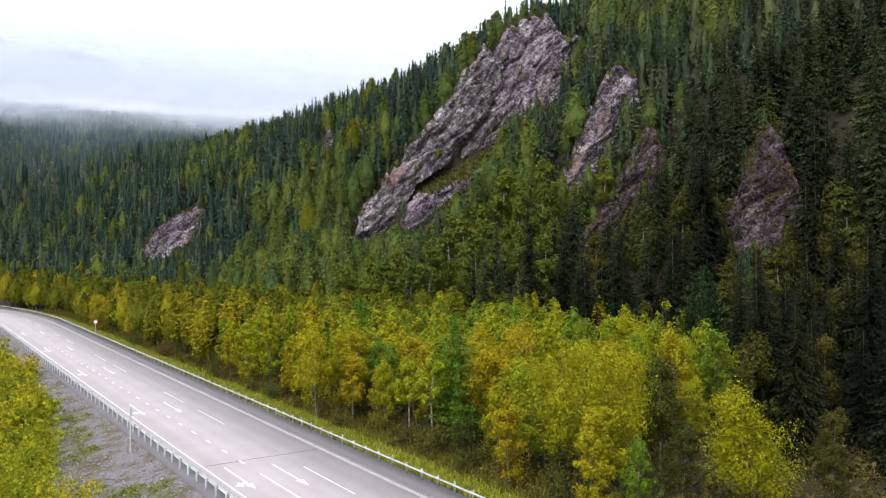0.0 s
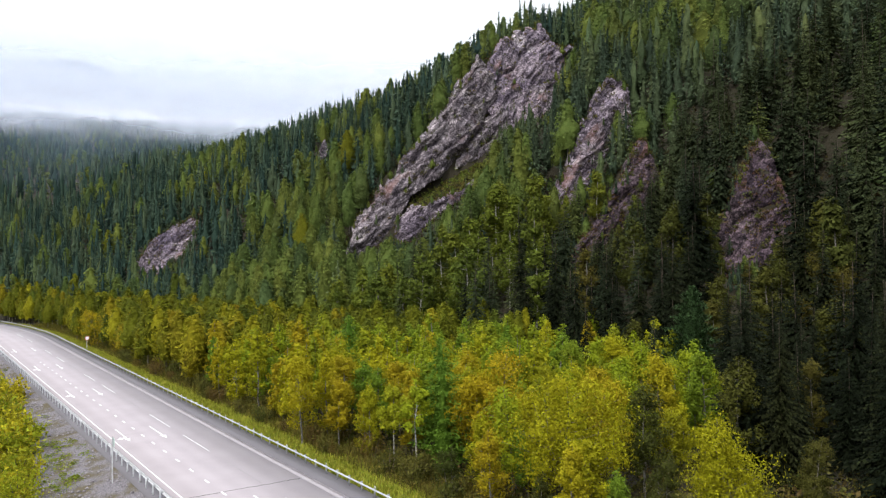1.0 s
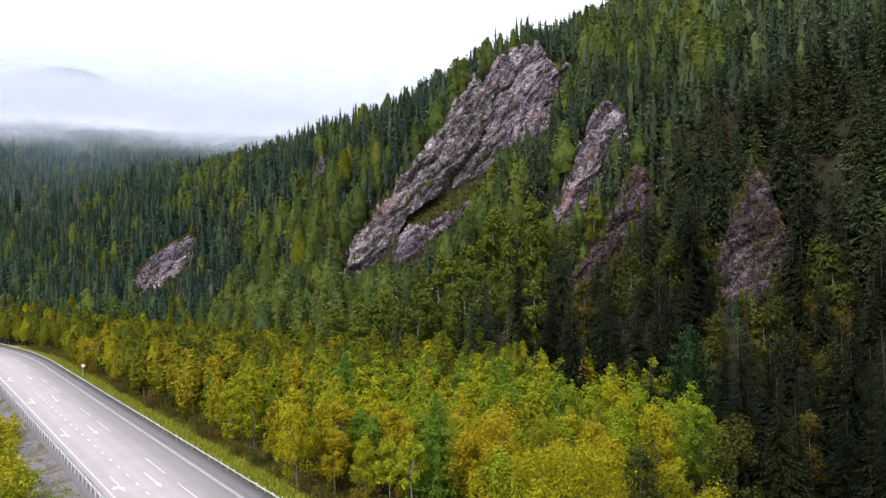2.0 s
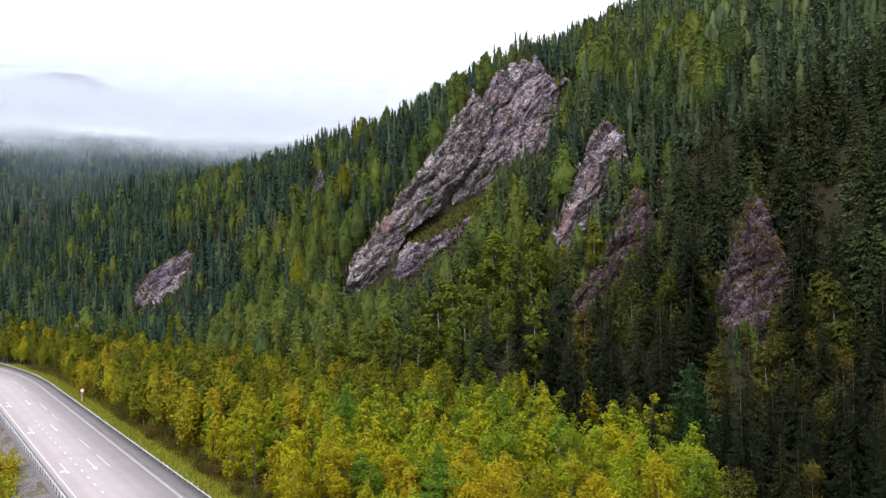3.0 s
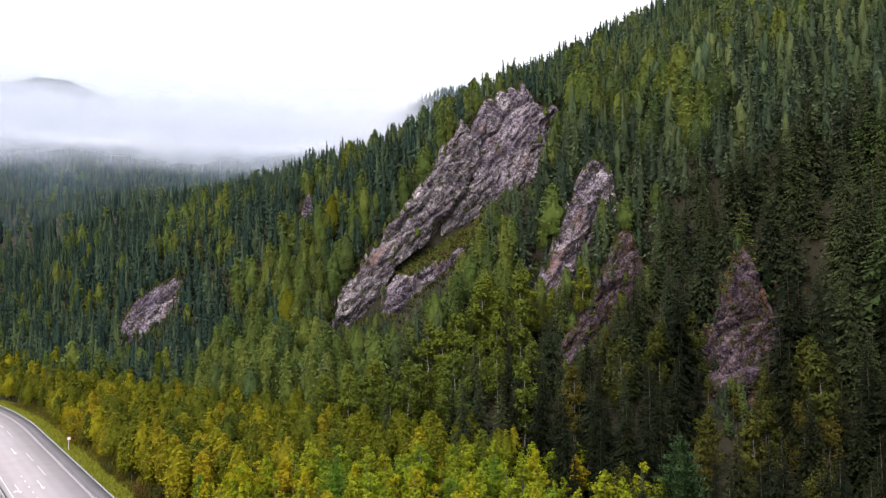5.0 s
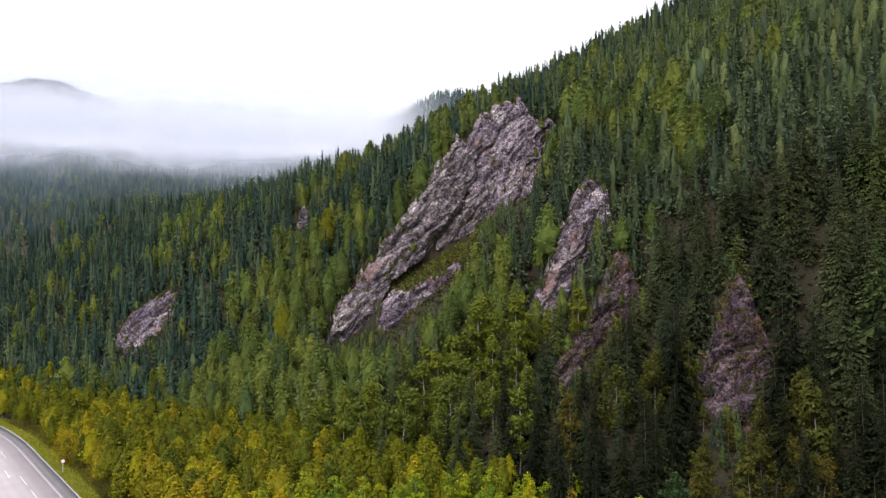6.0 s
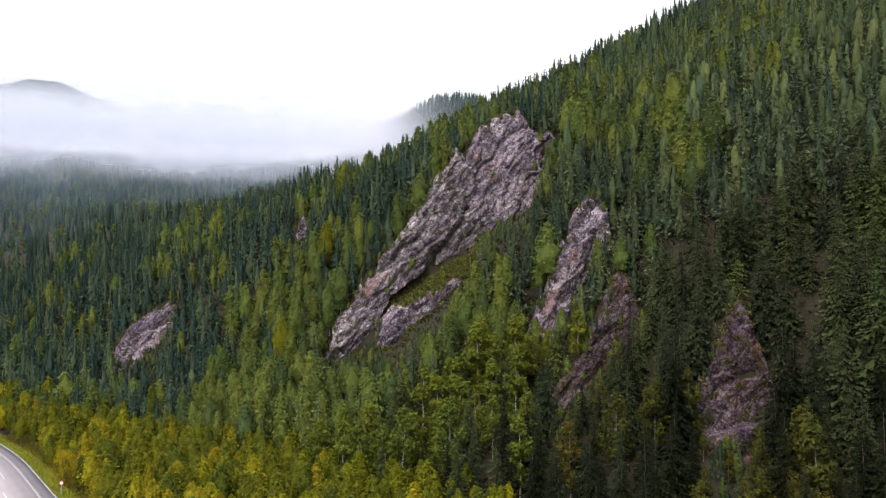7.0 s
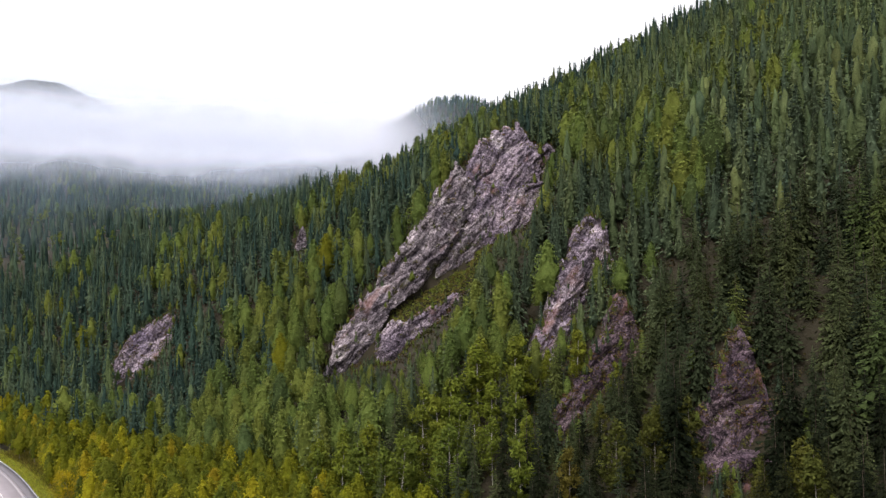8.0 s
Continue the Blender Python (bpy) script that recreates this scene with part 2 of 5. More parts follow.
def rock_mat(name, dark, light, pale, patches, rusty):
    """Jointed rock: grey faces, pale fresh patches, cracks at three sizes, dark lichen and rusty seeps."""
    mat, nt, out = nodes_of(name)
    p = place(nt)
    pw = mix(nt, 1.3, p, noise_node_colour(nt, 0.45, p), "ADD")

    def turned(angle, sx, sy, sz):
        ro = nt.nodes.new("ShaderNodeVectorRotate")
        ro.rotation_type = "Y_AXIS"
        ro.inputs["Angle"].default_value = radians(angle)
        nt.links.new(pw, ro.inputs["Vector"])
        mp = nt.nodes.new("ShaderNodeMapping")
        mp.inputs["Scale"].default_value = (sx, sy, sz)
        nt.links.new(ro.outputs[0], mp.inputs[0])
        return mp.outputs[0]

    def cells(vec, scale, feature):
        v = nt.nodes.new("ShaderNodeTexVoronoi")
        v.feature = feature
        v.inputs["Scale"].default_value = scale
        nt.links.new(vec, v.inputs["Vector"])
        return v.outputs["Distance"] if feature == "DISTANCE_TO_EDGE" else v.outputs["Color"]
    def crack(vec, scale, wide):
        m = nt.nodes.new("ShaderNodeMath")
        m.operation = "SUBTRACT"
        m.inputs[1].default_value = 0.5
        nt.links.new(noise_node(nt, scale, 5, 0.6, vec), m.inputs[0])
        ab = nt.nodes.new("ShaderNodeMath")
        ab.operation = "ABSOLUTE"
        nt.links.new(m.outputs[0], ab.inputs[0])
        return ramp(nt, ab.outputs[0], [(0.0, (0.13, 0.11, 0.125)), (wide, (1, 1, 1))])
    beds, joints = turned(52, 0.35, 0.8, 1.0), turned(-30, 0.5, 0.8, 1.0)
    c = ramp(nt, noise_node(nt, 0.1, 8, 0.66, p), [(0.36, dark), (0.5, tuple((a + b) / 2 for a, b in zip(dark, light))), (0.62, light)])
    c = mix(nt, ramp(nt, noise_node(nt, 0.14, 7, 0.64, joints), [(0.56 - patches, (0, 0, 0)), (0.66 - patches, (0.8, 0.8, 0.8))]), c, pale)
    for vec, sc, k in ((beds, 0.45, 0.5), (beds, 1.4, 0.6)):
        c = mix(nt, k, c, ramp(nt, cells(vec, sc, "F1"), [(0.1, (0.5, 0.48, 0.5)), (0.9, (1.2, 1.2, 1.18))]), "MULTIPLY")
    for vec, sc, wd, k in ((joints, 0.12, 0.014, 0.9), (beds, 0.3, 0.03, 0.85), (joints, 0.6, 0.04, 0.85), (beds, 1.1, 0.06, 0.85), (pw, 1.5, 0.06, 0.75)):
        c = mix(nt, k, c, crack(vec, sc, wd), "MULTIPLY")
    c = mix(nt, ramp(nt, noise_node(nt, 0.16, 5, 0.62, beds), [(0.57, (0, 0, 0)), (0.68, (rusty, rusty, rusty))]), c, (0.3, 0.15, 0.115))
    c = mix(nt, ramp(nt, noise_node(nt, 0.5, 8, 0.75, p), [(0.57, (0, 0, 0)), (0.64, (0.75, 0.75, 0.75))]), c, (0.07, 0.068, 0.035))
    fine = noise_node(nt, 1.8, 5, 0.65, beds)
    c = mix(nt, 0.4, c, ramp(nt, fine, [(0.36, (0.45, 0.43, 0.44)), (0.58, (1.1, 1.1, 1.1))]), "MULTIPLY")
    surface(nt, out, c, 0.9, normal=bump(nt, mix(nt, 0.5, cells(joints, 1.4, "DISTANCE_TO_EDGE"), fine), 0.8, 0.45), spec=0.2)
    return mat


def plain_mat(name, a, b, scale, rough=0.6, metal=0.0):
    mat, nt, out = nodes_of(name)
    p = place(nt)
    surface(nt, out, ramp(nt, noise_node(nt, scale, 5, 0.65, p), [(0.35, a), (0.65, b)]), rough, metal)
    return mat


M_GROUND, M_GRAVEL = ground_mat(), gravel_mat()
M_ROCK = rock_mat("grey_crag_rock", (0.31, 0.265, 0.31), (0.58, 0.515, 0.545), (0.85, 0.79, 0.78), 0.01, 0.4)
M_ROCK_MAUVE = rock_mat("purple_crag_rock", (0.27, 0.225, 0.305), (0.55, 0.465, 0.525), (0.82, 0.75, 0.76), 0.0, 0.5)
M_ROCK_DARK = rock_mat("mauve_crag_rock", (0.1, 0.07, 0.095), (0.24, 0.175, 0.205), (0.4, 0.33, 0.345), -0.05, 0.8)
M_ROAD = asphalt_mat("worn_asphalt", (0.32, 0.283, 0.298), (0.41, 0.362, 0.38))
M_SHOULDER = asphalt_mat("shoulder_asphalt", (0.125, 0.115, 0.125), (0.15, 0.138, 0.15))
M_PAINT = plain_mat("road_paint", (0.46, 0.44, 0.45), (0.74, 0.73, 0.73), 2.5, 0.7)
M_PAINT_OLD = plain_mat("worn_road_paint", (0.265, 0.238, 0.25), (0.31, 0.28, 0.29), 1.2, 0.75)
M_ZINC = plain_mat("galvanised_steel", (0.5, 0.51, 0.53), (0.66, 0.67, 0.69), 2.0, 0.42, 0.75)
M_ZINC_D = plain_mat("dull_galvanised_steel", (0.30, 0.30, 0.31), (0.42, 0.42, 0.43), 2.0, 0.4, 0.85)
M_POST = plain_mat("galvanised_post", (0.5, 0.5, 0.52), (0.64, 0.64, 0.66), 2.0, 0.55, 0.15)
M_SIGN_BACK = plain_mat("pale_sign_back", (0.5, 0.58, 0.57), (0.6, 0.67, 0.66), 3.0, 0.5, 0.1)
M_WHITE = plain_mat("white_sheet_metal", (0.7, 0.7, 0.7), (0.8, 0.8, 0.8), 3.0, 0.45)
M_RED = plain_mat("red_sheet_metal", (0.45, 0.03, 0.03), (0.55, 0.05, 0.04), 3.0, 0.45)
M_TAR = plain_mat("tar_seam", (0.03, 0.03, 0.03), (0.06, 0.055, 0.055), 3.0, 0.8)


def mist_mat(name, low, high, dens, scale, seed, fade_x=None, top=None, tint=(0.95, 0.965, 1.0)):
    """Cloud: white droplets that scatter daylight, with holes and soft edges of their own; a darker tint paints in
    shade and haze.
    """
    mat, nt, out = nodes_of(name)
    p = place(nt)
    sx = nt.nodes.new("ShaderNodeSeparateXYZ")
    nt.links.new(p, sx.inputs[0])
    mp = nt.nodes.new("ShaderNodeMapping")
    mp.inputs["Location"].default_value = (seed * 37.0, seed * 11.0, seed * 5.0)
    mp.inputs["Scale"].default_value = (scale, scale, scale * 1.6)
    nt.links.new(p, mp.inputs[0])
    nz = noise_node(nt, 1.0, 5, 0.55, mp.outputs[0])

    def span(sock, a, b, c, d):
        r = nt.nodes.new("ShaderNodeMapRange")
        r.interpolation_type = "SMOOTHSTEP"
        for i, val in enumerate((a, b, c, d)):
            r.inputs[i + 1].default_value = val
        nt.links.new(sock, r.inputs[0])
        return r.outputs[0]

    def times(a, b, op="MULTIPLY"):
        m = nt.nodes.new("ShaderNodeMath")
        m.operation, m.use_clamp = op, False
        for s, val in zip(m.inputs, (a, b)):
            if isinstance(val, (int, float)):
                s.default_value = val
            else:
                nt.links.new(val, s)
        return m.outputs[0]
    wob = times(sx.outputs[2], times(times(nz, 0.5, "SUBTRACT"), 1.7 * (high - low)), "ADD")
    a = span(wob, low, high, 0, 1)
    if top:
        edge = times(sx.outputs[2], times(times(nz, 0.5, "SUBTRACT"), 60.0), "ADD")
        a = times(a, span(edge, top[0], top[1], 1, 0))
    if fade_x:
        a = times(a, span(sx.outputs[0], fade_x[0], fade_x[1], 1, 0))
    a = times(a, dens)
    df = nt.nodes.new("ShaderNodeBsdfDiffuse")
    tl = nt.nodes.new("ShaderNodeBsdfTranslucent")
    df.inputs[0].default_value = tl.inputs[0].default_value = (*tint, 1)
    ad = nt.nodes.new("ShaderNodeMixShader")
    ad.inputs[0].default_value = 0.3
    nt.links.new(df.outputs[0], ad.inputs[1])
    nt.links.new(tl.outputs[0], ad.inputs[2])
    tr = nt.nodes.new("ShaderNodeBsdfTransparent")
    mx = nt.nodes.new("ShaderNodeMixShader")
    nt.links.new(a, mx.inputs[0])
    nt.links.new(tr.outputs[0], mx.inputs[1])
    nt.links.new(ad.outputs[0], mx.inputs[2])
    nt.links.new(mx.outputs[0], out.inputs[0])
    return mat


# ---- the lie of the land: s runs up the valley along the road, n across it towards the mountain ----
def sp(v, w):
    return w * np.logaddexp(0, v / w)


def road_shift(s):
    a = np.clip(s - 185.0, 0, 150.0)
    b = np.maximum(s - 335.0, 0)
    return -(a * a) / 520.0 - 0.577 * b


def sn(x, y):
    return -0.616 * x + 0.788 * y, 0.788 * x + 0.616 * y


def xy(s, n):
    return -0.616 * s + 0.788 * n, 0.788 * s + 0.616 * n


# rock walls: the plane y = a + b x + c z of each, its foot line and its top line as x, z
class Wall:
    def __init__(self, plane, top, foot, roll=2.2, after=(), cap=4.5, cover=2.6):
        self.plane, self.roll, self.after, self.cap, self.cover = plane, roll, after, cap, cover
        self.tx, self.tz = np.array(top).T
        self.fx, self.fz = np.array(foot).T
        self.x0, self.x1 = min(self.tx[0], self.fx[0]), max(self.tx[-1], self.fx[-1])

    def top(self, x):
        return np.interp(x, self.tx, self.tz)

    def foot(self, x):
        return np.minimum(np.interp(x, self.fx, self.fz), self.top(x) - 0.3)

    def depth(self, x, z):
        return self.plane[0] + self.plane[1] * x + self.plane[2] * z


WALLS = {}
WALLS["peak"] = Wall((186.9, 0.279, 0.44), ((15.6, 79.1), (18.7, 87.6), (22.8, 93), (29.6, 97.6), (33.9, 100.1), (37.1, 99.4), (40.8, 94.5), (44, 92.5), (48, 94), (50.7, 89.3)),
                     ((15.6, 70), (20.4, 62), (24.6, 58), (33.4, 57), (37.8, 60.7), (42.8, 76.2), (47.7, 84.8), (50.6, 88.2)))
WALLS["rib"] = Wall((208.9, 0.344, 0.088), ((-27.6, 19.1), (-25.4, 25.1), (-22, 31.9), (-17.8, 37.7), (-9.2, 50.9), (-3.2, 58.9), (5.6, 70.5), (8.7, 75.7), (13.7, 86.2), (16.2, 82.7), (20.7, 70.5), (24.9, 60)),
                    ((-27.6, 17), (-24.5, 17.5), (-17.6, 20), (-12.1, 25), (-10.3, 36), (-8, 40.5), (-2.2, 44.8), (7.9, 50.3), (17, 54.8), (24.9, 59.3)), 2.2, ("peak",))
WALLS["band"] = Wall((196.5, 0.03, 0.25), ((-11.8, 30.5), (-9.2, 32.6), (-5.5, 34.6), (1.1, 36.4), (7.5, 39.8), (12, 43.2), (14.5, 42.3)),
                     ((-11.8, 22), (-6.6, 20.7), (-1.8, 26.5), (7.3, 32), (11.8, 37), (14.5, 41.3)), 1.0, ("peak", "rib"), 1.0)
WALLS["slab"] = Wall((143.3, 0.302, 0.14), ((25.8, 29.8), (29.5, 38), (32.7, 44.7), (34.4, 49.7), (38.7, 56.8), (41.6, 63.1), (43.1, 64), (45.4, 61.8), (47.5, 53.7), (48.4, 50.4)),
                     ((25.8, 28), (27.7, 27), (31.8, 30), (34.3, 35.6), (38.6, 38.8), (40.6, 43), (45.8, 49), (48.4, 49.9)), 1.6, cover=6.0)
WALLS["buttress"] = Wall((134.7, 0.033, 0.228), ((26.1, 17.1), (27, 20.6), (31.6, 25.5), (34.9, 29.7), (37.5, 33.1), (39.1, 37.5), (43.6, 42.9), (45.4, 42.2), (46.5, 38.4), (47.2, 35)),
                         ((26.1, 16), (27.9, 13), (32.3, 18), (39.7, 24.4), (42.8, 28.1), (46, 32.7), (47.2, 33.9)), 1.6, ("slab",), cover=5.0)
WALLS["tower"] = Wall((126.7, -0.5, 0.511), ((45.5, 20.9), (47.4, 25.5), (50.1, 31.2), (53.5, 38.7), (55.6, 40.2), (56.6, 38), (57, 33), (57.6, 27.5), (58.8, 22.7)),
                      ((45.5, 20.5), (46.3, 16.5), (48.2, 15), (52.5, 15), (55.4, 17.5), (57.9, 20.5), (58.8, 22.2)), 1.6, cover=4.0)
WALLS["knoll"] = Wall((260.7, 0.228, 0.568), ((-107.3, 16.8), (-106, 20.5), (-104.2, 22.4), (-102.3, 27.5), (-100.3, 30), (-96.9, 32), (-91.4, 34.9), (-88.7, 32.8), (-87, 29.5)),
                      ((-107.3, 16.1), (-103.4, 11.5), (-97.7, 13), (-93, 16.5), (-90.6, 23), (-87, 28.7)), 1.6, cover=4.5)
WALLS["tooth"] = Wall((270, 0, 0.2), ((-49.5, 58.7), (-47.8, 63.7), (-46.3, 67.5), (-44.6, 63.7), (-43.6, 58.6)), ((-49.5, 56), (-46.7, 54), (-43.6, 56)), 1.0)


def level(x, y, names):
    z = slope_height(x, y)
    for n_ in names:
        z = stepped(x, y, z, WALLS[n_])
    return z


def stepped(x, y, z, w):
    """The slope z(x, y) with a wall's step in it: lower before its foot, higher behind its top."""
    zf, zt = w.foot(x), w.top(x)
    yf, yt = w.depth(x, zf) + 2.2, w.depth(x, zt) + 3.0
    out = np.maximum(np.maximum(w.x0 - x, x - w.x1), 0)
    side = np.exp(-(out / 5.0) ** 2)
    g_f, g_t = level(x, yf, w.after), level(x, yt, w.after)
    d_f, d_t = (zf + 0.3 - g_f) * side, (zt - 1.8 - g_t) * side
    before = z + d_f * np.exp(-np.maximum(yf - y, 0) / 16.0)
    behind = z + d_t * np.exp(-np.maximum(y - yt, 0) / 14.0)
    k = np.clip((y - yf) / np.maximum(yt - yf, 0.5), 0, 1)
    ramp_z = z + (zf + 0.3 + k * (zt - 2.1 - zf) - z) * side
    return np.where(y < yf, before, np.where(y > yt, behind, ramp_z))


def slope_height(x, y):
    s, n = sn(x, y)
    toe = 80 - 0.30 * sp(s - 170, 12)
    q = n - toe
    amp = 1 - 0.26 * np.clip((s - 190) / 190, 0, 1)
    face = (0.98 * sp(q, 6) - 0.42 * sp(q - 66, 9)) * amp
    face = face + 7 * np.exp(-((x - 28) ** 2 + (y - 250) ** 2) / 1800)
    crest = np.where(x > -26, 338 + 0.33 * (x + 26), 338 - 0.9 * (x + 26))
    face = face - 0.85 * sp(y - crest, 14)
    d = np.hypot(x, y)
    far = 60 + 0.24 * (d - 488) + 0.05 * sp(d - 840, 40) - 0.29 * sp(d - 1120, 40)
    far = np.where(y > 0, far, -50)
    rough = 9 * np.sin(x * 0.021 + y * 0.013) + 7 * np.sin(x * 0.047 - y * 0.031 + 1.0) + 4 * np.sin(x * 0.09 + y * 0.06)
    for px, py, h, r, fall in ((48, 960, 276, 130, 0.64), (-550, 1990, 502, 260, 0.58), (-1170, 2222, 652, 300, 0.58)):
        far = np.maximum(far, h - fall * sp(np.hypot(x - px, y - py) - 0.15 * r, 0.1 * r) + rough * r / 420)
    rn = n - road_shift(s)
    flat = np.full_like(x, -0.8)
    flat = np.where(rn < 17.5, -0.25 - 2.6 * np.clip((17.5 - rn) / 14, 0, 1), flat)
    flat = np.where((rn >= 17.5) & (rn < 32.5), -0.25, flat)
    up = np.logaddexp(face / 4, far / 4) * 4
    opposite = 0.3 * sp(-n - 420, 60)
    return flat + sp(up - 2, 2.5) * np.clip((rn - 36) / 25, 0, 1) + opposite


def lift(x, y):
    x, y = np.asarray(x, float), np.asarray(y, float)
    return level(x, y, WALLS)


# ---- mesh helpers ----
def mesh_np(name, v, f, mat, tone=None, across=None, smooth=False):
    """A mesh from arrays; f holds triangles or quads of one kind."""
    me = bpy.data.meshes.new(name)
    v, f = np.asarray(v, np.float32), np.asarray(f, np.int32)
    k = f.shape[1]
    me.vertices.add(len(v))
    me.vertices.foreach_set("co", v.ravel())
    me.loops.add(f.size)
    me.loops.foreach_set("vertex_index", f.ravel())
    me.polygons.add(len(f))
    me.polygons.foreach_set("loop_start", np.arange(0, f.size, k, dtype=np.int32))
    me.polygons.foreach_set("loop_total", np.full(len(f), k, np.int32))
    if smooth:
        me.polygons.foreach_set("use_smooth", np.ones(len(f), bool))
    for key, val in (("tone", tone), ("across", across)):
        if val is not None:
            me.attributes.new(key, "FLOAT", "POINT").data.foreach_set("value", np.asarray(val, np.float32))
    me.materials.append(mat)
    me.update(calc_edges=True)
    return me


def part(name, me, parent, label=""):
    ob = new(name, me)
    ob.parent = parent
    return tagged(ob, label=label)


def grid_faces(a, b):
    i = np.arange(a * b).reshape(a, b)
    return np.stack((i[:-1, :-1], i[1:, :-1], i[1:, 1:], i[:-1, 1:]), -1).reshape(-1, 4)


def tube(points, radii, sides=6):
    """A bent, tapering round bar as quads."""
    pts = np.asarray(points, float)
    vs = []
    ang = np.arange(sides) * 2 * math.pi / sides
    for i, p in enumerate(pts):
        t = pts[min(i + 1, len(pts) - 1)] - pts[max(i - 1, 0)]
        t = t / (np.linalg.norm(t) + 1e-9)
        a = np.cross(t, (0.31, 0.95, 0.05))
        a /= np.linalg.norm(a)
        b = np.cross(t, a)
        vs.append(p + radii[i] * (np.cos(ang)[:, None] * a + np.sin(ang)[:, None] * b))
    v = np.concatenate(vs)
    f = []
    for i in range(len(pts) - 1):
        for j in range(sides):
            f.append((i * sides + j, i * sides + (j + 1) % sides, (i + 1) * sides + (j + 1) % sides, (i + 1) * sides + j))
    return v, np.array(f)


def joined(pieces):
    vs, fs, o = [], [], 0
    for v, f in pieces:
        vs.append(v)
        fs.append(f + o)
        o += len(v)
    return np.concatenate(vs), np.concatenate(fs)


# ---- the ground: one sheet to the horizon ----
def steps(*spans):
    return np.unique(np.concatenate([np.arange(a, b, d) for a, b, d in spans]))


gx = steps((-4200, -700, 100), (-700, -300, 16), (-300, -40, 4), (-40, 80, 1.8), (80, 210, 4), (210, 460, 10), (460, 4300, 120))
gy = steps((-3500, -40, 110), (-40, 20, 6), (20, 96, 4), (96, 260, 1.9), (260, 360, 4), (360, 700, 12), (700, 1200, 20), (1200, 4700, 70))
GX, GY = np.meshgrid(gx, gy, indexing="ij")
rng = np.random.default_rng(5)
_S, _N = sn(GX, GY)
_R = _N - road_shift(_S)
GZ = lift(GX, GY) + np.where((_R > 4) & (_R < 40), -0.35 * ((_R > 14) & (_R < 36)), rng.normal(0, 0.12, GX.shape))
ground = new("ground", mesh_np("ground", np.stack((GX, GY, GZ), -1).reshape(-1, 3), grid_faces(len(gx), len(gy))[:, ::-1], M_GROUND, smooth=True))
tagged(ground, "brown and green forest floor rising to a steep mountainside, tree shade put into its tone", "ground", kind="structure")


# ---- the road ----
def strip(name, s0, s1, n0, n1, z, mat, ds=4.0, cols=2, zs=None):
    ss = np.arange(s0, s1 + ds / 2, ds)
    nn = np.linspace(n0, n1, cols)
    S, N = np.meshgrid(ss, nn, indexing="ij")
    X, Y = xy(S, N + road_shift(S))
    Z = np.full_like(X, z) if zs is None else np.interp(N, *zs)
    v = np.stack((X, Y, Z), -1).reshape(-1, 3)
    return mesh_np(name, v, grid_faces(len(ss), cols)[:, ::-1], mat, across=N.ravel())


def slab_strip(name, s0, s1, n0, n1, z0, z1, mat, ds=4.0):
    """A strip with thickness and side faces along the road."""
    ss = np.arange(s0, s1 + ds / 2, ds)
    prof = np.array([(n0, z0), (n0, z1), (n1, z1), (n1, z0)])
    S = np.repeat(ss[:, None], 4, 1)
    N = np.repeat(prof[None, :, 0], len(ss), 0)
    X, Y = xy(S, N + road_shift(S))
    v = np.stack((X, Y, np.repeat(prof[None, :, 1], len(ss), 0)), -1).reshape(-1, 3)
    return mesh_np(name, v, grid_faces(len(ss), 4)[:, ::-1], mat, across=N.ravel())


road = tagged(new("road", slab_strip("road", -160, 640, 18.7, 29.9, -0.35, 0.0, M_ROAD)), "pale worn asphalt highway with white lane markings", "road", kind="structure")
tagged(new("shoulder", slab_strip("shoulder", -160, 640, 29.9, 31.9, -0.35, -0.015, M_SHOULDER)), "dark asphalt shoulder beside the highway", "shoulder", kind="structure")
tagged(new("shoulder_near", slab_strip("shoulder_near", -160, 640, 17.3, 18.7, -0.4, -0.03, M_SHOULDER)), "dark asphalt shoulder under the guardrail", "shoulder", kind="structure")
tagged(new("gravel_shoulder", strip("gravel_shoulder", -160, 400, 8.5, 17.3, 0, M_GRAVEL, 2.0, 14, ((3.5, 8.5, 17.3), (-2.6, -1.75, -0.12)))),
       "grey gravel bank with patches of dirt", "gravel", kind="structure")


def verge_mat():
    mat, nt, out = nodes_of("verge_soil")
    p = place(nt)
    fine = noise_node(nt, 3.0, 6, 0.7, p)
    c = ramp(nt, noise_node(nt, 0.5, 5, 0.6, p), [(0.35, (0.085, 0.115, 0.018)), (0.5, (0.13, 0.14, 0.022)), (0.68, (0.12, 0.1, 0.028))])
    surface(nt, out, mix(nt, fine, c, (0.09, 0.085, 0.025)), 0.95, normal=bump(nt, fine, 0.6, 0.1))
    return mat


tagged(new("grass_verge", strip("grass_verge", -160, 420, 31.9, 36.5, 0, verge_mat(), 2.0, 6, ((31.9, 33.0, 36.5), (-0.06, -0.25, -0.72)))),
       "yellow-green mown verge between guardrail and woods", "verge", kind="structure")


# ---- road markings, each a thin layer of paint ----
def marking(name, s0, s1, n0, n1, mat, label, group, cat="road marking"):
    me = strip(name, s0, s1, n0, n1, 0.006, mat, min(4.0, s1 - s0))
    return tagged(new(name, me), label, cat, group, "structure")


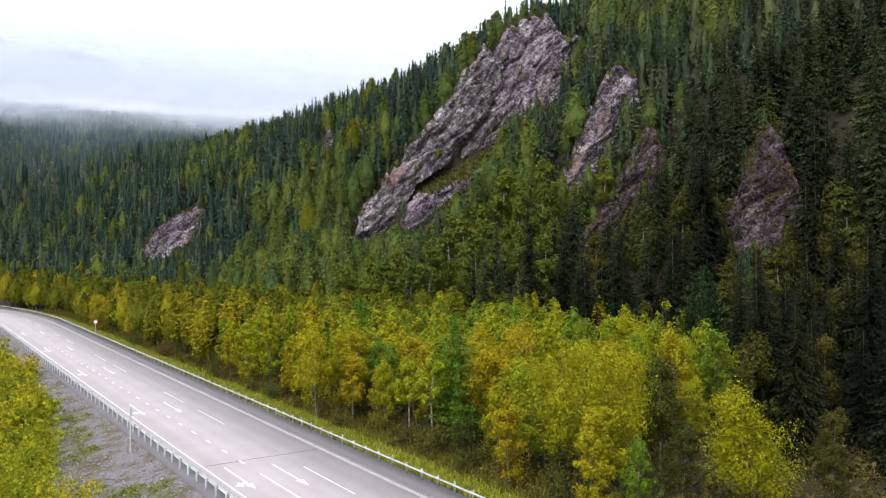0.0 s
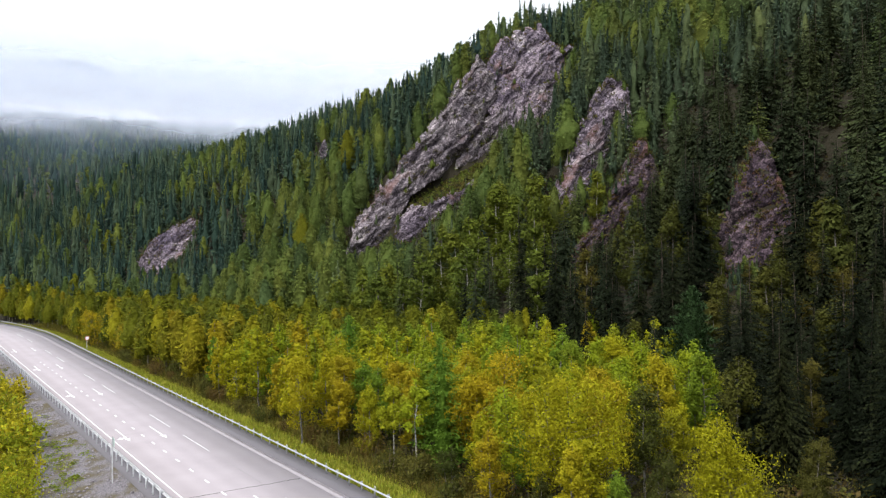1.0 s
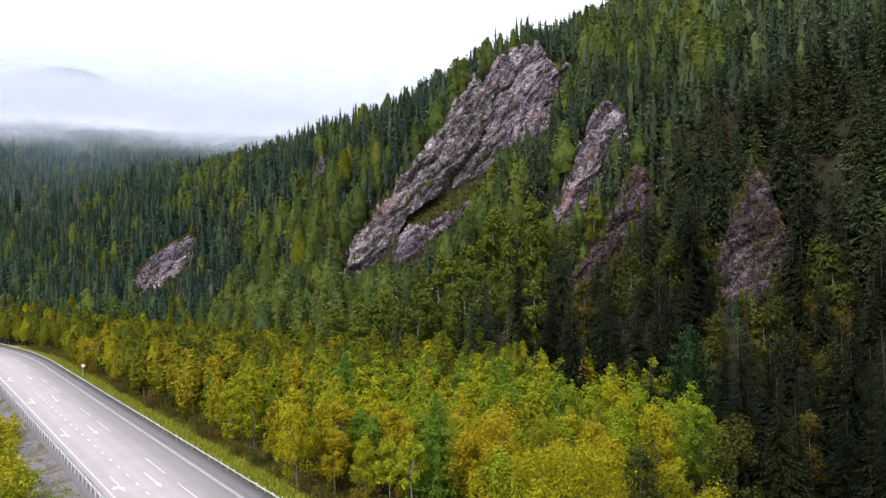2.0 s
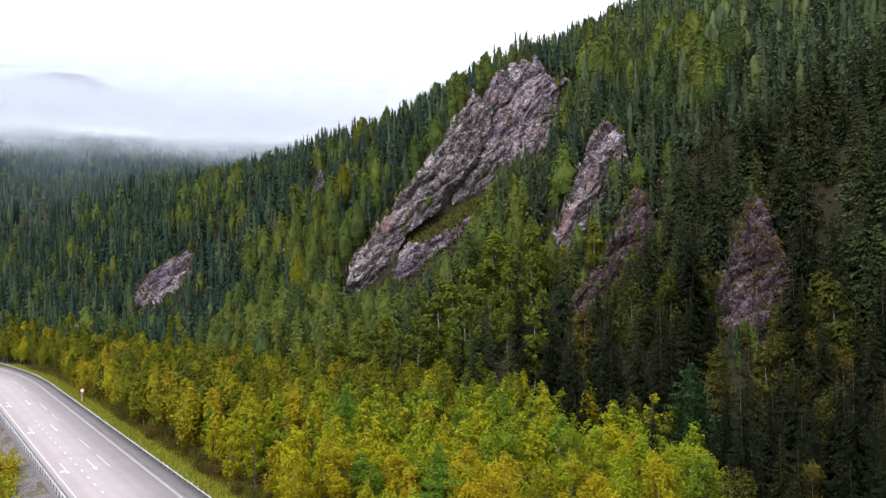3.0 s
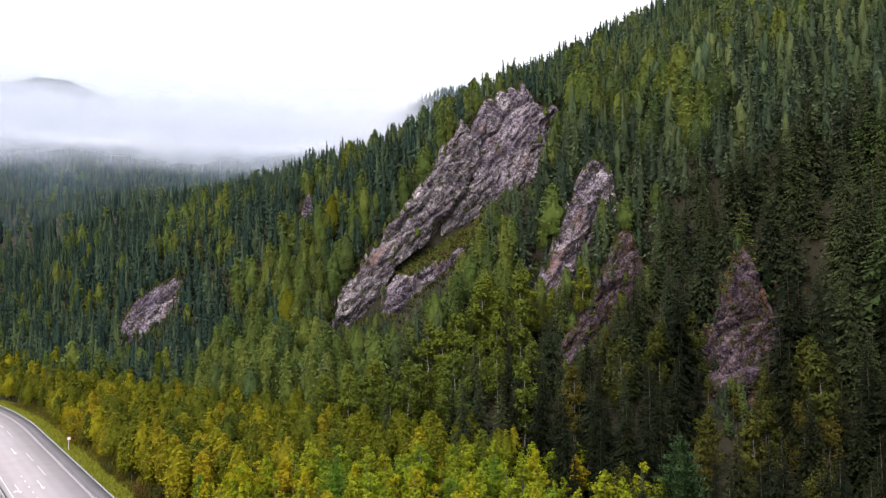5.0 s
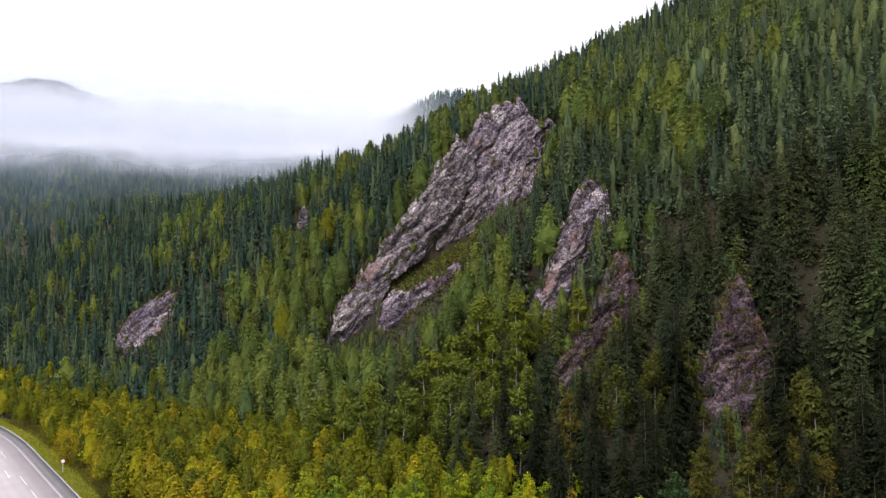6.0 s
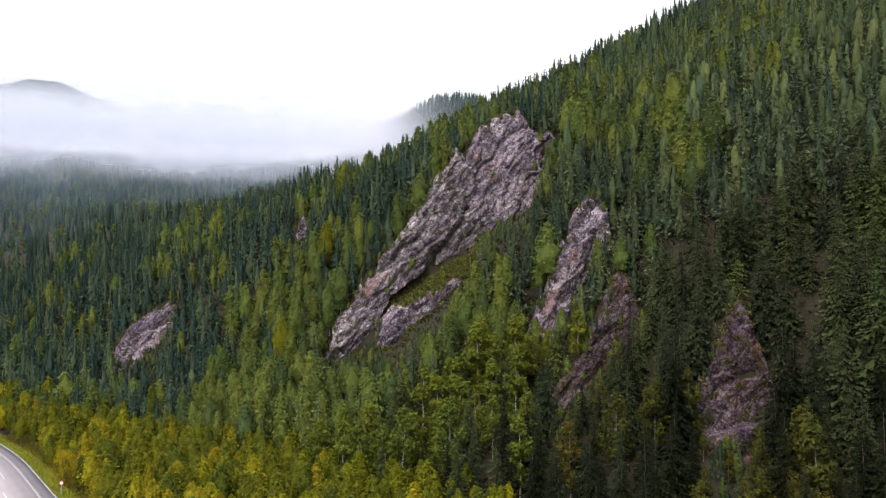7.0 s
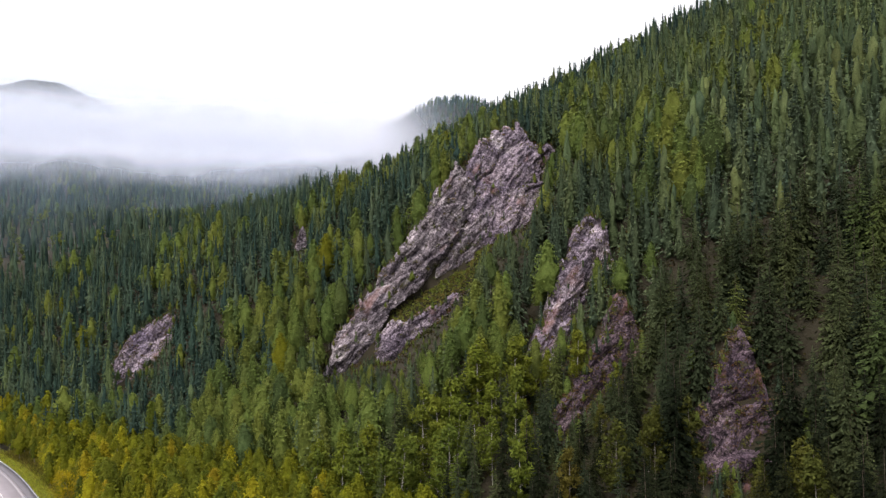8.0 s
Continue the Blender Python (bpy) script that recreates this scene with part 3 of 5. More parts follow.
marking("edge_line", -160, 640, 19.36, 19.49, M_PAINT, "white edge line along the highway", "edge lines")
marking("edge_line", -160, 640, 29.2, 29.6, M_PAINT_OLD, "white edge line along the highway", "edge lines")
marking("solid_line", 0, 53, 22.35, 22.5, M_PAINT, "solid white line between two lanes", "lane lines")
for k in range(24):
    marking("lane_dash", 55 + 3.95 * k, 56.1 + 3.95 * k, 22.34, 22.52, M_PAINT, "short white dash between two lanes", "short lane dashes")
for k in range(-4, 18):
    marking("lane_dash", 56 + 12.6 * k, 64.6 + 12.6 * k, 25.84, 25.95, M_PAINT if k % 3 else M_PAINT_OLD, "long white dash in the middle of the road", "long lane dashes")


def arrow(s, n, turn, length=5.0):
    """A lane arrow that points down the road; turn adds a head that bends to the near verge."""
    bm = bmesh.new()

    def poly(pts):
        vs = []
        for a, b in pts:
            X, Y = xy(np.array([s + a]), np.array([n + b]) + road_shift(np.array([s + a])))
            vs.append(bm.verts.new((X[0], Y[0], 0.007)))
        bm.faces.new(vs)
    poly([(0, -0.07), (0, 0.07), (length, 0.07), (length, -0.07)])
    if turn:
        poly([(0.2, -0.07), (0.2, -0.45), (0.55, -0.5), (0.75, -0.07)])
        poly([(1.0, -0.45), (0.2, -0.95), (-0.3, -0.45)])
        poly([(0, 0.3), (0, -0.3), (-1.3, 0.0)])
    else:
        poly([(0, 0.33), (0, -0.33), (-1.6, 0.0)])
    me = bpy.data.meshes.new("lane_arrow")
    bm.normal_update()
    for f in bm.faces:
        if f.normal.z < 0:
            f.normal_flip()
    bm.to_mesh(me)
    me.materials.append(M_PAINT)
    bm.free()
    tagged(new("lane_arrow", me), "white turn arrow painted on the asphalt" if turn else "white straight arrow painted on the asphalt", "road arrow", "lane arrows", "structure")


for k in range(5):
    arrow(50.0 + 28.9 * k, 20.75, True)
    arrow(48.6 + 29.4 * k, 24.15, False)

# a tar seam across the carriageway
_ss = np.linspace(0, 1, 30)
_n = 19.6 + 9.6 * _ss
_s = 56.3 - 0.12 * (_n - 19.6) + rng.normal(0, 0.06, 30)
_v = []
for ds in (-0.05, 0.05):
    X, Y = xy(_s + ds, _n)
    _v.append(np.stack((X, Y, np.full(30, 0.004)), -1))
tagged(new("tar_seam", mesh_np("tar_seam", np.concatenate(_v), grid_faces(2, 30), M_TAR)), "dark tar seam across the asphalt", "road seam", kind="structure")


# ---- guardrails ----
def rail_profile(wide):
    h = wide
    return np.array([(0.0, -0.155), (0.03, -0.14), (0.08, -0.1), (0.08, -0.06), (0.02, -0.02), (0.02, 0.02), (0.08, 0.06), (0.08, 0.1), (0.03, 0.14), (0.0, 0.155)]) * (1, h)


def guardrail(n, face, s0, s1, z, label, mat, post_mat, wide=1.0):
    """W-beam on posts with spacers; face +1 turns its ribs towards larger n."""
    rail = tagged(new("guardrail"), label, "guardrail", "highway guardrails")
    prof = rail_profile(wide)
    ss = np.arange(s0, s1 + 1, 4.0)
    S = np.repeat(ss[:, None], len(prof), 1)
    N = n + face * (0.14 + np.repeat(prof[None, :, 0], len(ss), 0))
    X, Y = xy(S, N + road_shift(S))
    Z = z + np.repeat(prof[None, :, 1], len(ss), 0)
    v = np.stack((X, Y, Z), -1).reshape(-1, 3)
    f = grid_faces(len(ss), len(prof))
    off = v.copy()
    off[:, 2] -= 0.006
    back = N - face * 0.008
    bx, by = xy(S, back + road_shift(S))
    off[:, 0], off[:, 1] = bx.ravel(), by.ravel()
    part("beam", mesh_np("beam", *joined([(v, f), (off, f[:, ::-1])]), mat), rail, "ribbed galvanised beam")

    def box(a, b):
        (x0, y0, z0), (x1, y1, z1) = a, b
        v = np.array([(x, y, zz) for x in (x0, x1) for y in (y0, y1) for zz in (z0, z1)], float)
        return v, np.array([(0, 1, 3, 2), (4, 6, 7, 5), (0, 4, 5, 1), (2, 3, 7, 6), (0, 2, 6, 4), (1, 5, 7, 3)])
    pieces = [box((-0.05, -0.004, -0.75), (0.05, 0.004, z + 0.14)), box((-0.05, -0.06, -0.75), (-0.042, 0.06, z + 0.14)), box((0.042, -0.06, -0.75), (0.05, 0.06, z + 0.14))]
    post_me = mesh_np("post", *joined(pieces), post_mat)
    sp_me = mesh_np("spacer", *box((0.05 if face > 0 else -0.14, -0.05, z - 0.1), (0.14 if face > 0 else -0.05, 0.05, z + 0.1)), post_mat)
    ref_me = mesh_np("reflector", *box((-0.02, -0.03, z + 0.16), (0.02, 0.03, z + 0.26)), M_WHITE)
    for k, s in enumerate(np.arange(s0 + 1, s1, 2.0)):
        X, Y = xy(np.array([s]), np.array([n]) + road_shift(np.array([s])))
        tilt = pose(X[0], Y[0], 0, rng.normal(0, 0.7), rng.normal(0, 0.7), math.degrees(math.atan2(0.616, 0.788)))
        for nm, me in (("post", post_me), ("spacer", sp_me)) + ((("reflector", ref_me),) if k % 4 == 0 else ()):
            ob = part(nm, me, rail)
            ob.matrix_basis = tilt
    return rail


guardrail(17.85, 1, 24, 268, 0.72, "galvanised steel guardrail on closely set posts beside gravel", M_POST, M_POST)
guardrail(31.55, -1, 22, 268, 0.66, "galvanised steel guardrail between road and grass verge", M_ZINC, M_ZINC_D, 0.4)


# ---- road signs ----
def round_sign(s, n, label):
    X, Y = xy(np.array([s]), np.array([n]))
    x, y = X[0], Y[0]
    z0 = float(lift(x, y))
    th = tagged(new("road_sign"), label, "road sign")
    th.location = (x, y, z0)
    part("pole", mesh_np("pole", *tube([(0, 0, -0.3), (0, 0, 3.2)], [0.045, 0.045], 8), M_WHITE), th, "white steel pole")
    bm = bmesh.new()
    bmesh.ops.create_cone(bm, cap_ends=True, segments=24, radius1=0.42, radius2=0.42, depth=0.03, matrix=pose(0, 0, 0, 90, 0, 0))
    me = bpy.data.meshes.new("disc")
    bm.to_mesh(me)
    bm.free()
    me.materials.append(M_WHITE)
    d = part("disc", me, th, "round white sign face")
    d.matrix_basis = pose(0.1, -0.08, 2.95, 0, 0, 12)
    rim = []
    for a in np.arange(24) * math.pi / 12:
        for r in (0.34, 0.43):
            rim.append((r * math.cos(a), -0.019, r * math.sin(a)))
    f = [(2 * i, 2 * i + 1, (2 * i + 3) % 48, (2 * i + 2) % 48) for i in range(24)]
    rr = new("rim", mesh_np("rim", rim, f, M_RED))
    rr.parent = d
    return th


round_sign(162.0, 33.2, "round white road sign with red rim on a pole")


def back_sign(s, n):
    """A rectangular sign that is seen from behind, on a pole in the gravel."""
    X, Y = xy(np.array([s]), np.array([n]))
    x, y = X[0], Y[0]
    th = tagged(new("road_sign"), "pale back of a rectangular road sign on a pole", "road sign")
    th.location = (x, y, -0.3)
    part("pole", mesh_np("pole", *tube([(0, 0, -0.3), (0, 0, 4.0)], [0.055, 0.055], 8), M_POST), th, "galvanised pole")
    bm = bmesh.new()
    bmesh.ops.create_cube(bm, size=1, matrix=pose(0, 0, 0) @ Matrix.Diagonal((0.9, 0.02, 0.75, 1)))
    bmesh.ops.bevel(bm, geom=bm.edges[:], offset=0.008, segments=1, affect="EDGES")
    me = bpy.data.meshes.new("panel")
    bm.to_mesh(me)
    bm.free()
    me.materials.append(M_SIGN_BACK)
    p = part("panel", me, th, "pale sheet-metal panel")
    p.matrix_basis = pose(0.05, 0.07, 3.55, 0, 0, 128)
    for z in (3.35, 3.75):
        b = part("bracket", mesh_np("bracket", *tube([(-0.3, 0, 0), (0.3, 0, 0)], [0.02, 0.02], 6), M_ZINC_D), th)
        b.matrix_basis = pose(0.02, 0.03, z, 0, 0, 128)


back_sign(65.3, 16.2)


# ---- rock ribs on the mountainside ----
LEDGES = {}


def blocks(w, scale, amp, tilt):
    """Broken rock: every joint block stands out by its own measure and slants its own way."""
    q = Vector((w.x * scale, w.y * scale, w.z * scale * 1.3))
    near_pts = noise.voronoi(q)
    c = near_pts[1][0]
    h = noise.cell(c * 17.3)
    return amp * (h * 0.55 + tilt * noise.cell_vector(c * 9.7).dot(q - c))


def rock_face(w, res, rough, seed):
    """A wall as a sheet of broken rock, rolled back along its top: points, faces, depth inside the outline, moisture."""
    ax = np.arange(w.x0 - 0.5, w.x1 + 0.5, res)
    az = np.arange(w.fz.min() - 3.0, w.tz.max() + 5.0, res)
    X, Z = np.meshgrid(ax, az, indexing="ij")
    slant = math.hypot(1, w.plane[1])
    nx, ny, nz = w.plane[1] / slant, -1 / slant, 0.25 * w.plane[2]
    wav = np.array([(2.0 * noise.fractal(Vector((x * 0.22, seed, 0.3)), 0.7, 2.2, 4) + 2.6 * noise.cell(Vector((x * 0.45, seed, 0))) - 1.5) * w.roll / 2.2 for x in ax])[:, None]
    zt, zf = w.top(ax)[:, None] + wav * 0.7, w.foot(ax)[:, None]
    P, B = np.zeros(X.shape), np.zeros(X.shape)
    keep = (Z < zt + w.cap) & (Z > zf - 4.0)
    for i, j in zip(*np.nonzero(keep)):
        p = Vector((X[i, j], seed * 9.0, Z[i, j]))
        # joint blocks at three sizes, low beds that dip across the face, deep clefts
        q = Vector((p.x * 0.62 + p.z * 0.79, p.y, p.z * 0.62 - p.x * 0.79))
        bend = Vector((noise.noise(p * 0.15), 0, noise.noise(p * 0.15 + Vector((7, 3, 1))))) * 1.8
        v = q + bend
        P[i, j] = (blocks(Vector((v.x * 0.6, v.y, v.z)), 0.085, 2.4, 1.1) + blocks(Vector((v.x * 0.35, v.y, v.z)), 0.3, 0.95, 0.7)
                   + blocks(Vector((v.x * 0.4, v.y, v.z * 1.1)), 0.8, 0.5, 0.5) + 0.1 * noise.fractal(p * 1.2, 0.8, 2.1, 3))
        cleft = 1 - abs(noise.noise(Vector((v.x * 0.02 + 5 * seed, 1.0, v.z * 0.08)))) * 6
        P[i, j] -= 1.5 * max(0, cleft) ** 2
        B[i, j] = noise.fractal(p * 0.12, 1.0, 2.1, 4)
    edge = np.minimum(np.minimum(zt - Z, (X - w.x0) * 1.4), (w.x1 - X) * 1.4)
    soft = np.clip(edge / w.roll, 0, 1)
    back = np.maximum(Z - zt, 0)
    out = rough * (P - 0.5) * (0.35 + 0.65 * soft) - 2.4 * (1 - soft) ** 2
    Zc = np.minimum(Z, zt)
    V = np.stack((X + nx * out, w.depth(X, Zc) + ny * out + back * 1.5, Zc + nz * out - 0.25 * back), -1)
    f = grid_faces(len(ax), len(az))
    f = f[keep.ravel()[f].all(1)]
    inner = keep & (Z < zt) & (Z > zf)
    return V, f, inner, np.minimum(edge, Z - zf) / 6.0, B


def crag(keys, label, rocks, res=0.4, rough=1.0, names=None):
    """An outcrop of one or several walls; a single wall is told apart into foot, face and summit."""
    ob = tagged(new("rock_outcrop"), label, "rock outcrop", "mountainside crags")
    for n_, (key, rock) in enumerate(zip(keys, rocks)):
        w = WALLS[key]
        V, f, inner, m, B = rock_face(w, res, rough, 1 + list(WALLS).index(key))
        LEDGES[key] = V[inner], m[inner], B[inner]
        V = V.reshape(-1, 3)
        mid_z = V[f][:, :, 2].mean(1)
        if names:
            pieces = ((names[n_], np.ones(len(f), bool)),)
        else:
            lo, hi = np.quantile(mid_z, (0.3, 0.78))
            pieces = (("foot", mid_z < lo), ("face", (mid_z >= lo) & (mid_z < hi)), ("summit", mid_z >= hi))
        for nm, sel in pieces:
            mine = f[sel]
            used = np.unique(mine)
            re = np.full(len(V), -1)
            re[used] = np.arange(len(used))
            part(nm, mesh_np(nm, V[used], re[mine], rock), ob)
    return ob


crag(("rib", "peak", "band"), "large grey craggy cliff with a green ledge on the wooded slope", (M_ROCK, M_ROCK_MAUVE, M_ROCK_MAUVE), 0.36, names=("rib", "peak", "lower_band"))
crag(("slab",), "pale narrow rock slab among spruces", (M_ROCK_MAUVE,), 0.32, 0.75)
crag(("buttress",), "reddish grey rock buttress half hidden by trees", (M_ROCK_DARK,), 0.3, 0.7)
crag(("tower",), "dark mauve rock face with a rusty streak", (M_ROCK_DARK,), 0.26, 0.75)
crag(("knoll",), "small pale rock knoll at the wood's edge", (M_ROCK_MAUVE,), 0.36, 0.8)
crag(("tooth",), "small pale rock tooth between treetops", (M_ROCK,), 0.36, 0.5)


def bare(x, y):
    """How much a place is open rock, where no trees stand: 0.5 on a wall, 0 two metres beside it, less farther off."""
    best = np.full(np.shape(x), -9.0)
    for w in WALLS.values():
        zf, zt = w.foot(x), w.top(x)
        yf, yt = w.depth(x, zf), w.depth(x, zt) + 0.8
        dx = np.maximum(np.maximum(w.x0 - x, x - w.x1), 0)
        dy = np.maximum(np.maximum(yf - y, y - yt), 0)
        best = np.maximum(best, 0.5 - np.hypot(dx, dy) / 4)
    return best


def headroom(x, y):
    """How tall a tree may grow before the walls, where thin soil and falling stones keep the trees low."""
    best = np.full(np.shape(x), 99.0)
    z = lift(x, y)
    for w in WALLS.values():
        xe = x * w.depth(x, 0.5 * (w.foot(x) + w.top(x))) / np.maximum(y, 1)
        inside = (xe > w.x0 - 0.5) & (xe < w.x1 + 0.5) & (w.top(xe) - w.foot(xe) > 2.5)
        d = w.depth(xe, w.foot(xe)) - y
        best = np.where(inside & (d > -1) & (d < 45), np.minimum(best, w.foot(xe) + w.cover - 0.08 * d - z), best)
    w = WALLS["rib"]
    xe = x * w.depth(x, 45) / np.maximum(y, 1)
    d = w.depth(xe, w.foot(xe)) - 9.5 - y
    best = np.where((xe > 12) & (xe < 25) & (d > -1) & (d < 45), np.minimum(best, lift(xe, y + d) + 1.6 - 0.08 * d - z), best)
    return np.maximum(best, 0.9)


# ---- trees: arrays of a trunk (quads) and a crown (quads) ----
def leaf_quads(c, size, r, flat=0.0):
    """A rhombic leaf spray at every centre, turned at random."""
    k = len(c)
    a = r.normal(size=(k, 3))
    a /= np.linalg.norm(a, axis=1, keepdims=True)
    b = np.cross(a, r.normal(size=(k, 3)))
    b /= np.linalg.norm(b, axis=1, keepdims=True)
    if flat:
        a[:, 2] *= 1 - flat
        b[:, 2] *= 1 - flat
    sz = (size * r.uniform(0.65, 1.3, k))[:, None]
    v = np.stack((c - a * sz, c - b * sz * 0.62, c + a * sz, c + b * sz * 0.62), 1).reshape(-1, 3)
    return v, np.arange(4 * k).reshape(k, 4)


def leaf_tris(c, size, r, out=None):
    """A three-cornered leaf spray at every centre, turned at random or laid round the outward directions given."""
    k = len(c)
    a = r.normal(size=(k, 3))
    if out is not None:
        n = out / (np.linalg.norm(out, axis=1, keepdims=True) + 1e-9) + r.normal(0, 0.38, (k, 3))
        n /= np.linalg.norm(n, axis=1, keepdims=True)
        a -= n * np.sum(a * n, axis=1, keepdims=True)
    a /= np.linalg.norm(a, axis=1, keepdims=True)
    b = np.cross(a, r.normal(size=(k, 3)) if out is None else n)
    b /= np.linalg.norm(b, axis=1, keepdims=True)
    sz = (size * r.uniform(0.65, 1.3, k))[:, None]
    v = np.stack((c - a * sz - b * sz * 0.55, c - a * sz * 0.6 + b * sz * 0.6, c + a * sz * 1.1), 1).reshape(-1, 3)
    return v, np.arange(3 * k).reshape(k, 3)


def broadleaf(seed, h, width, leaves, size, base=0.28, lean=0.03, clumps=26, narrow=0.0, stems=1, sides=5):
    """A birch: bent trunk, rising limbs, leaf sprays gathered in clumps round the limb ends. Sizes as shares of h."""
    r = np.random.default_rng(seed)
    wood = []
    cs = []
    for st in range(stems):
        a0 = r.uniform(0, 6.28)
        foot = np.array((math.cos(a0), math.sin(a0))) * 0.03 * (stems > 1)
        hh = 1.0 if st == 0 else r.uniform(0.72, 0.95)
        k = np.linspace(0, 1, sides + 1)
        bend = r.normal(0, lean, 2)
        out = foot * (1 + 5.5 * k[:, None] * width / 0.3)
        wob = r.normal(0, 0.006, (sides + 1, 2))
        pts = np.stack((bend[0] * k ** 2 + out[:, 0] + wob[:, 0], bend[1] * k ** 2 + out[:, 1] + wob[:, 1], k * hh * 0.96 - 0.02), -1)
        rad = (0.0105 / math.sqrt(stems)) * (1 - k * 0.9) + 0.001
        wood.append(tube(pts, rad, sides))
        for _ in range(max(5, clumps // stems)):
            t = r.uniform(base, 0.95)
            p = np.array([np.interp(t, k, pts[:, i]) for i in range(3)])
            u = (t - base) / (1 - base)
            prof = math.sin(math.pi * min(1, 0.2 + 0.76 * u) ** (0.8 - 0.4 * narrow)) ** 0.7
            az = r.uniform(0, 6.28)
            ln = width * prof * r.uniform(0.5, 1.1)
            tip = p + np.array((math.cos(az) * ln, math.sin(az) * ln, ln * r.uniform(0.1, 0.8)))
            tip[2] = min(tip[2], hh * 0.99)
            if sides > 3:
                wood.append(tube([p, (p + tip) / 2 + (0, 0, -0.05 * ln), tip], [0.0022, 0.0016, 0.0006], 3))
            cs += [tip, p + (tip - p) * 0.6]
        cs.append(pts[-1])
    cs = np.array(cs)
    pick = r.integers(0, len(cs), leaves)
    spread = width * r.uniform(0.2, 0.38, len(cs))
    g = r.normal(size=(leaves, 3))
    g /= np.linalg.norm(g, axis=1, keepdims=True)
    c = cs[pick] + g * (spread[pick] * r.uniform(0.1, 1.0, leaves) ** 0.45)[:, None] * (1, 1, 1.0 + 0.5 * narrow)
    c[:, 2] = np.maximum(c[:, 2], base * 0.75)
    wv, wf = joined(wood)
    axis = np.stack((np.interp(c[:, 2], pts[:, 2], pts[:, 0]), np.interp(c[:, 2], pts[:, 2], pts[:, 1]), 0.3 + 0.45 * c[:, 2]), -1)
    lv, lf = leaf_tris(c, size, r, g + (c - axis) * (0.9 / width))
    return (wv * h, wf), (lv * h, lf)


def conifer(seed, h, width, whorls, branches, base=0.05, droop=0.45, gaps=0.1, power=1.05, bits=4, fan=0.27):
    """Drooping boughs up a straight stem, each with several side sprays."""
    r = np.random.default_rng(seed)
    k = np.linspace(0, 1, 5)
    trunk = tube(np.stack((0.01 * h * np.sin(k * 3 + seed), 0.01 * h * np.cos(k * 2.5 + seed), k * h - 0.02 * h), -1), 0.0065 * h * (1 - k) + 0.001 * h, 5)
    vs = []
    zz = np.array((0, 0, 1.0))
    count = whorls * branches
    lop = r.uniform(0.75, 1.25, 6)  # uneven sides
    for b in range(count):
        if r.uniform() < gaps:
            continue
        t = base + (1 - base) * min(0.995, (b + r.uniform(0, branches)) / count)
        az = r.uniform(0, 6.28)
        reach = width * ((1 - t) ** power * 0.97 + 0.025) * min(1.0, 0.6 + 3.0 * (t - base + 0.06))
        ln = reach * r.uniform(0.6, 1.25) * lop[int(az / 6.2832 * 6) % 6]
        d = np.array((math.cos(az), math.sin(az), 0))
        e = np.array((-d[1], d[0], 0))
        z0 = t * h
        dr = droop * r.uniform(0.4, 1.5) * (1.15 - t)
        ks = np.linspace(0, 1, bits + 1)
        spine = d * (ks * ln)[:, None] + zz * (z0 - dr * ln * (1.7 * ks - 0.7 * ks ** 2))[:, None]
        for i in range(bits):
            for sgn in (1, -1):
                hw = ln * fan * (1.05 - 0.6 * ks[i]) * r.uniform(0.6, 1.2)
                a, c = spine[i], spine[i + 1]
                tip = a * 0.4 + c * 0.6 + d * hw * 0.6 + e * sgn * hw - zz * hw * r.uniform(0.5, 1.5)
                vs.append(np.stack((a, c, tip)))
    v = np.concatenate(vs)
    return trunk, (v, np.arange(len(v)).reshape(-1, 3))


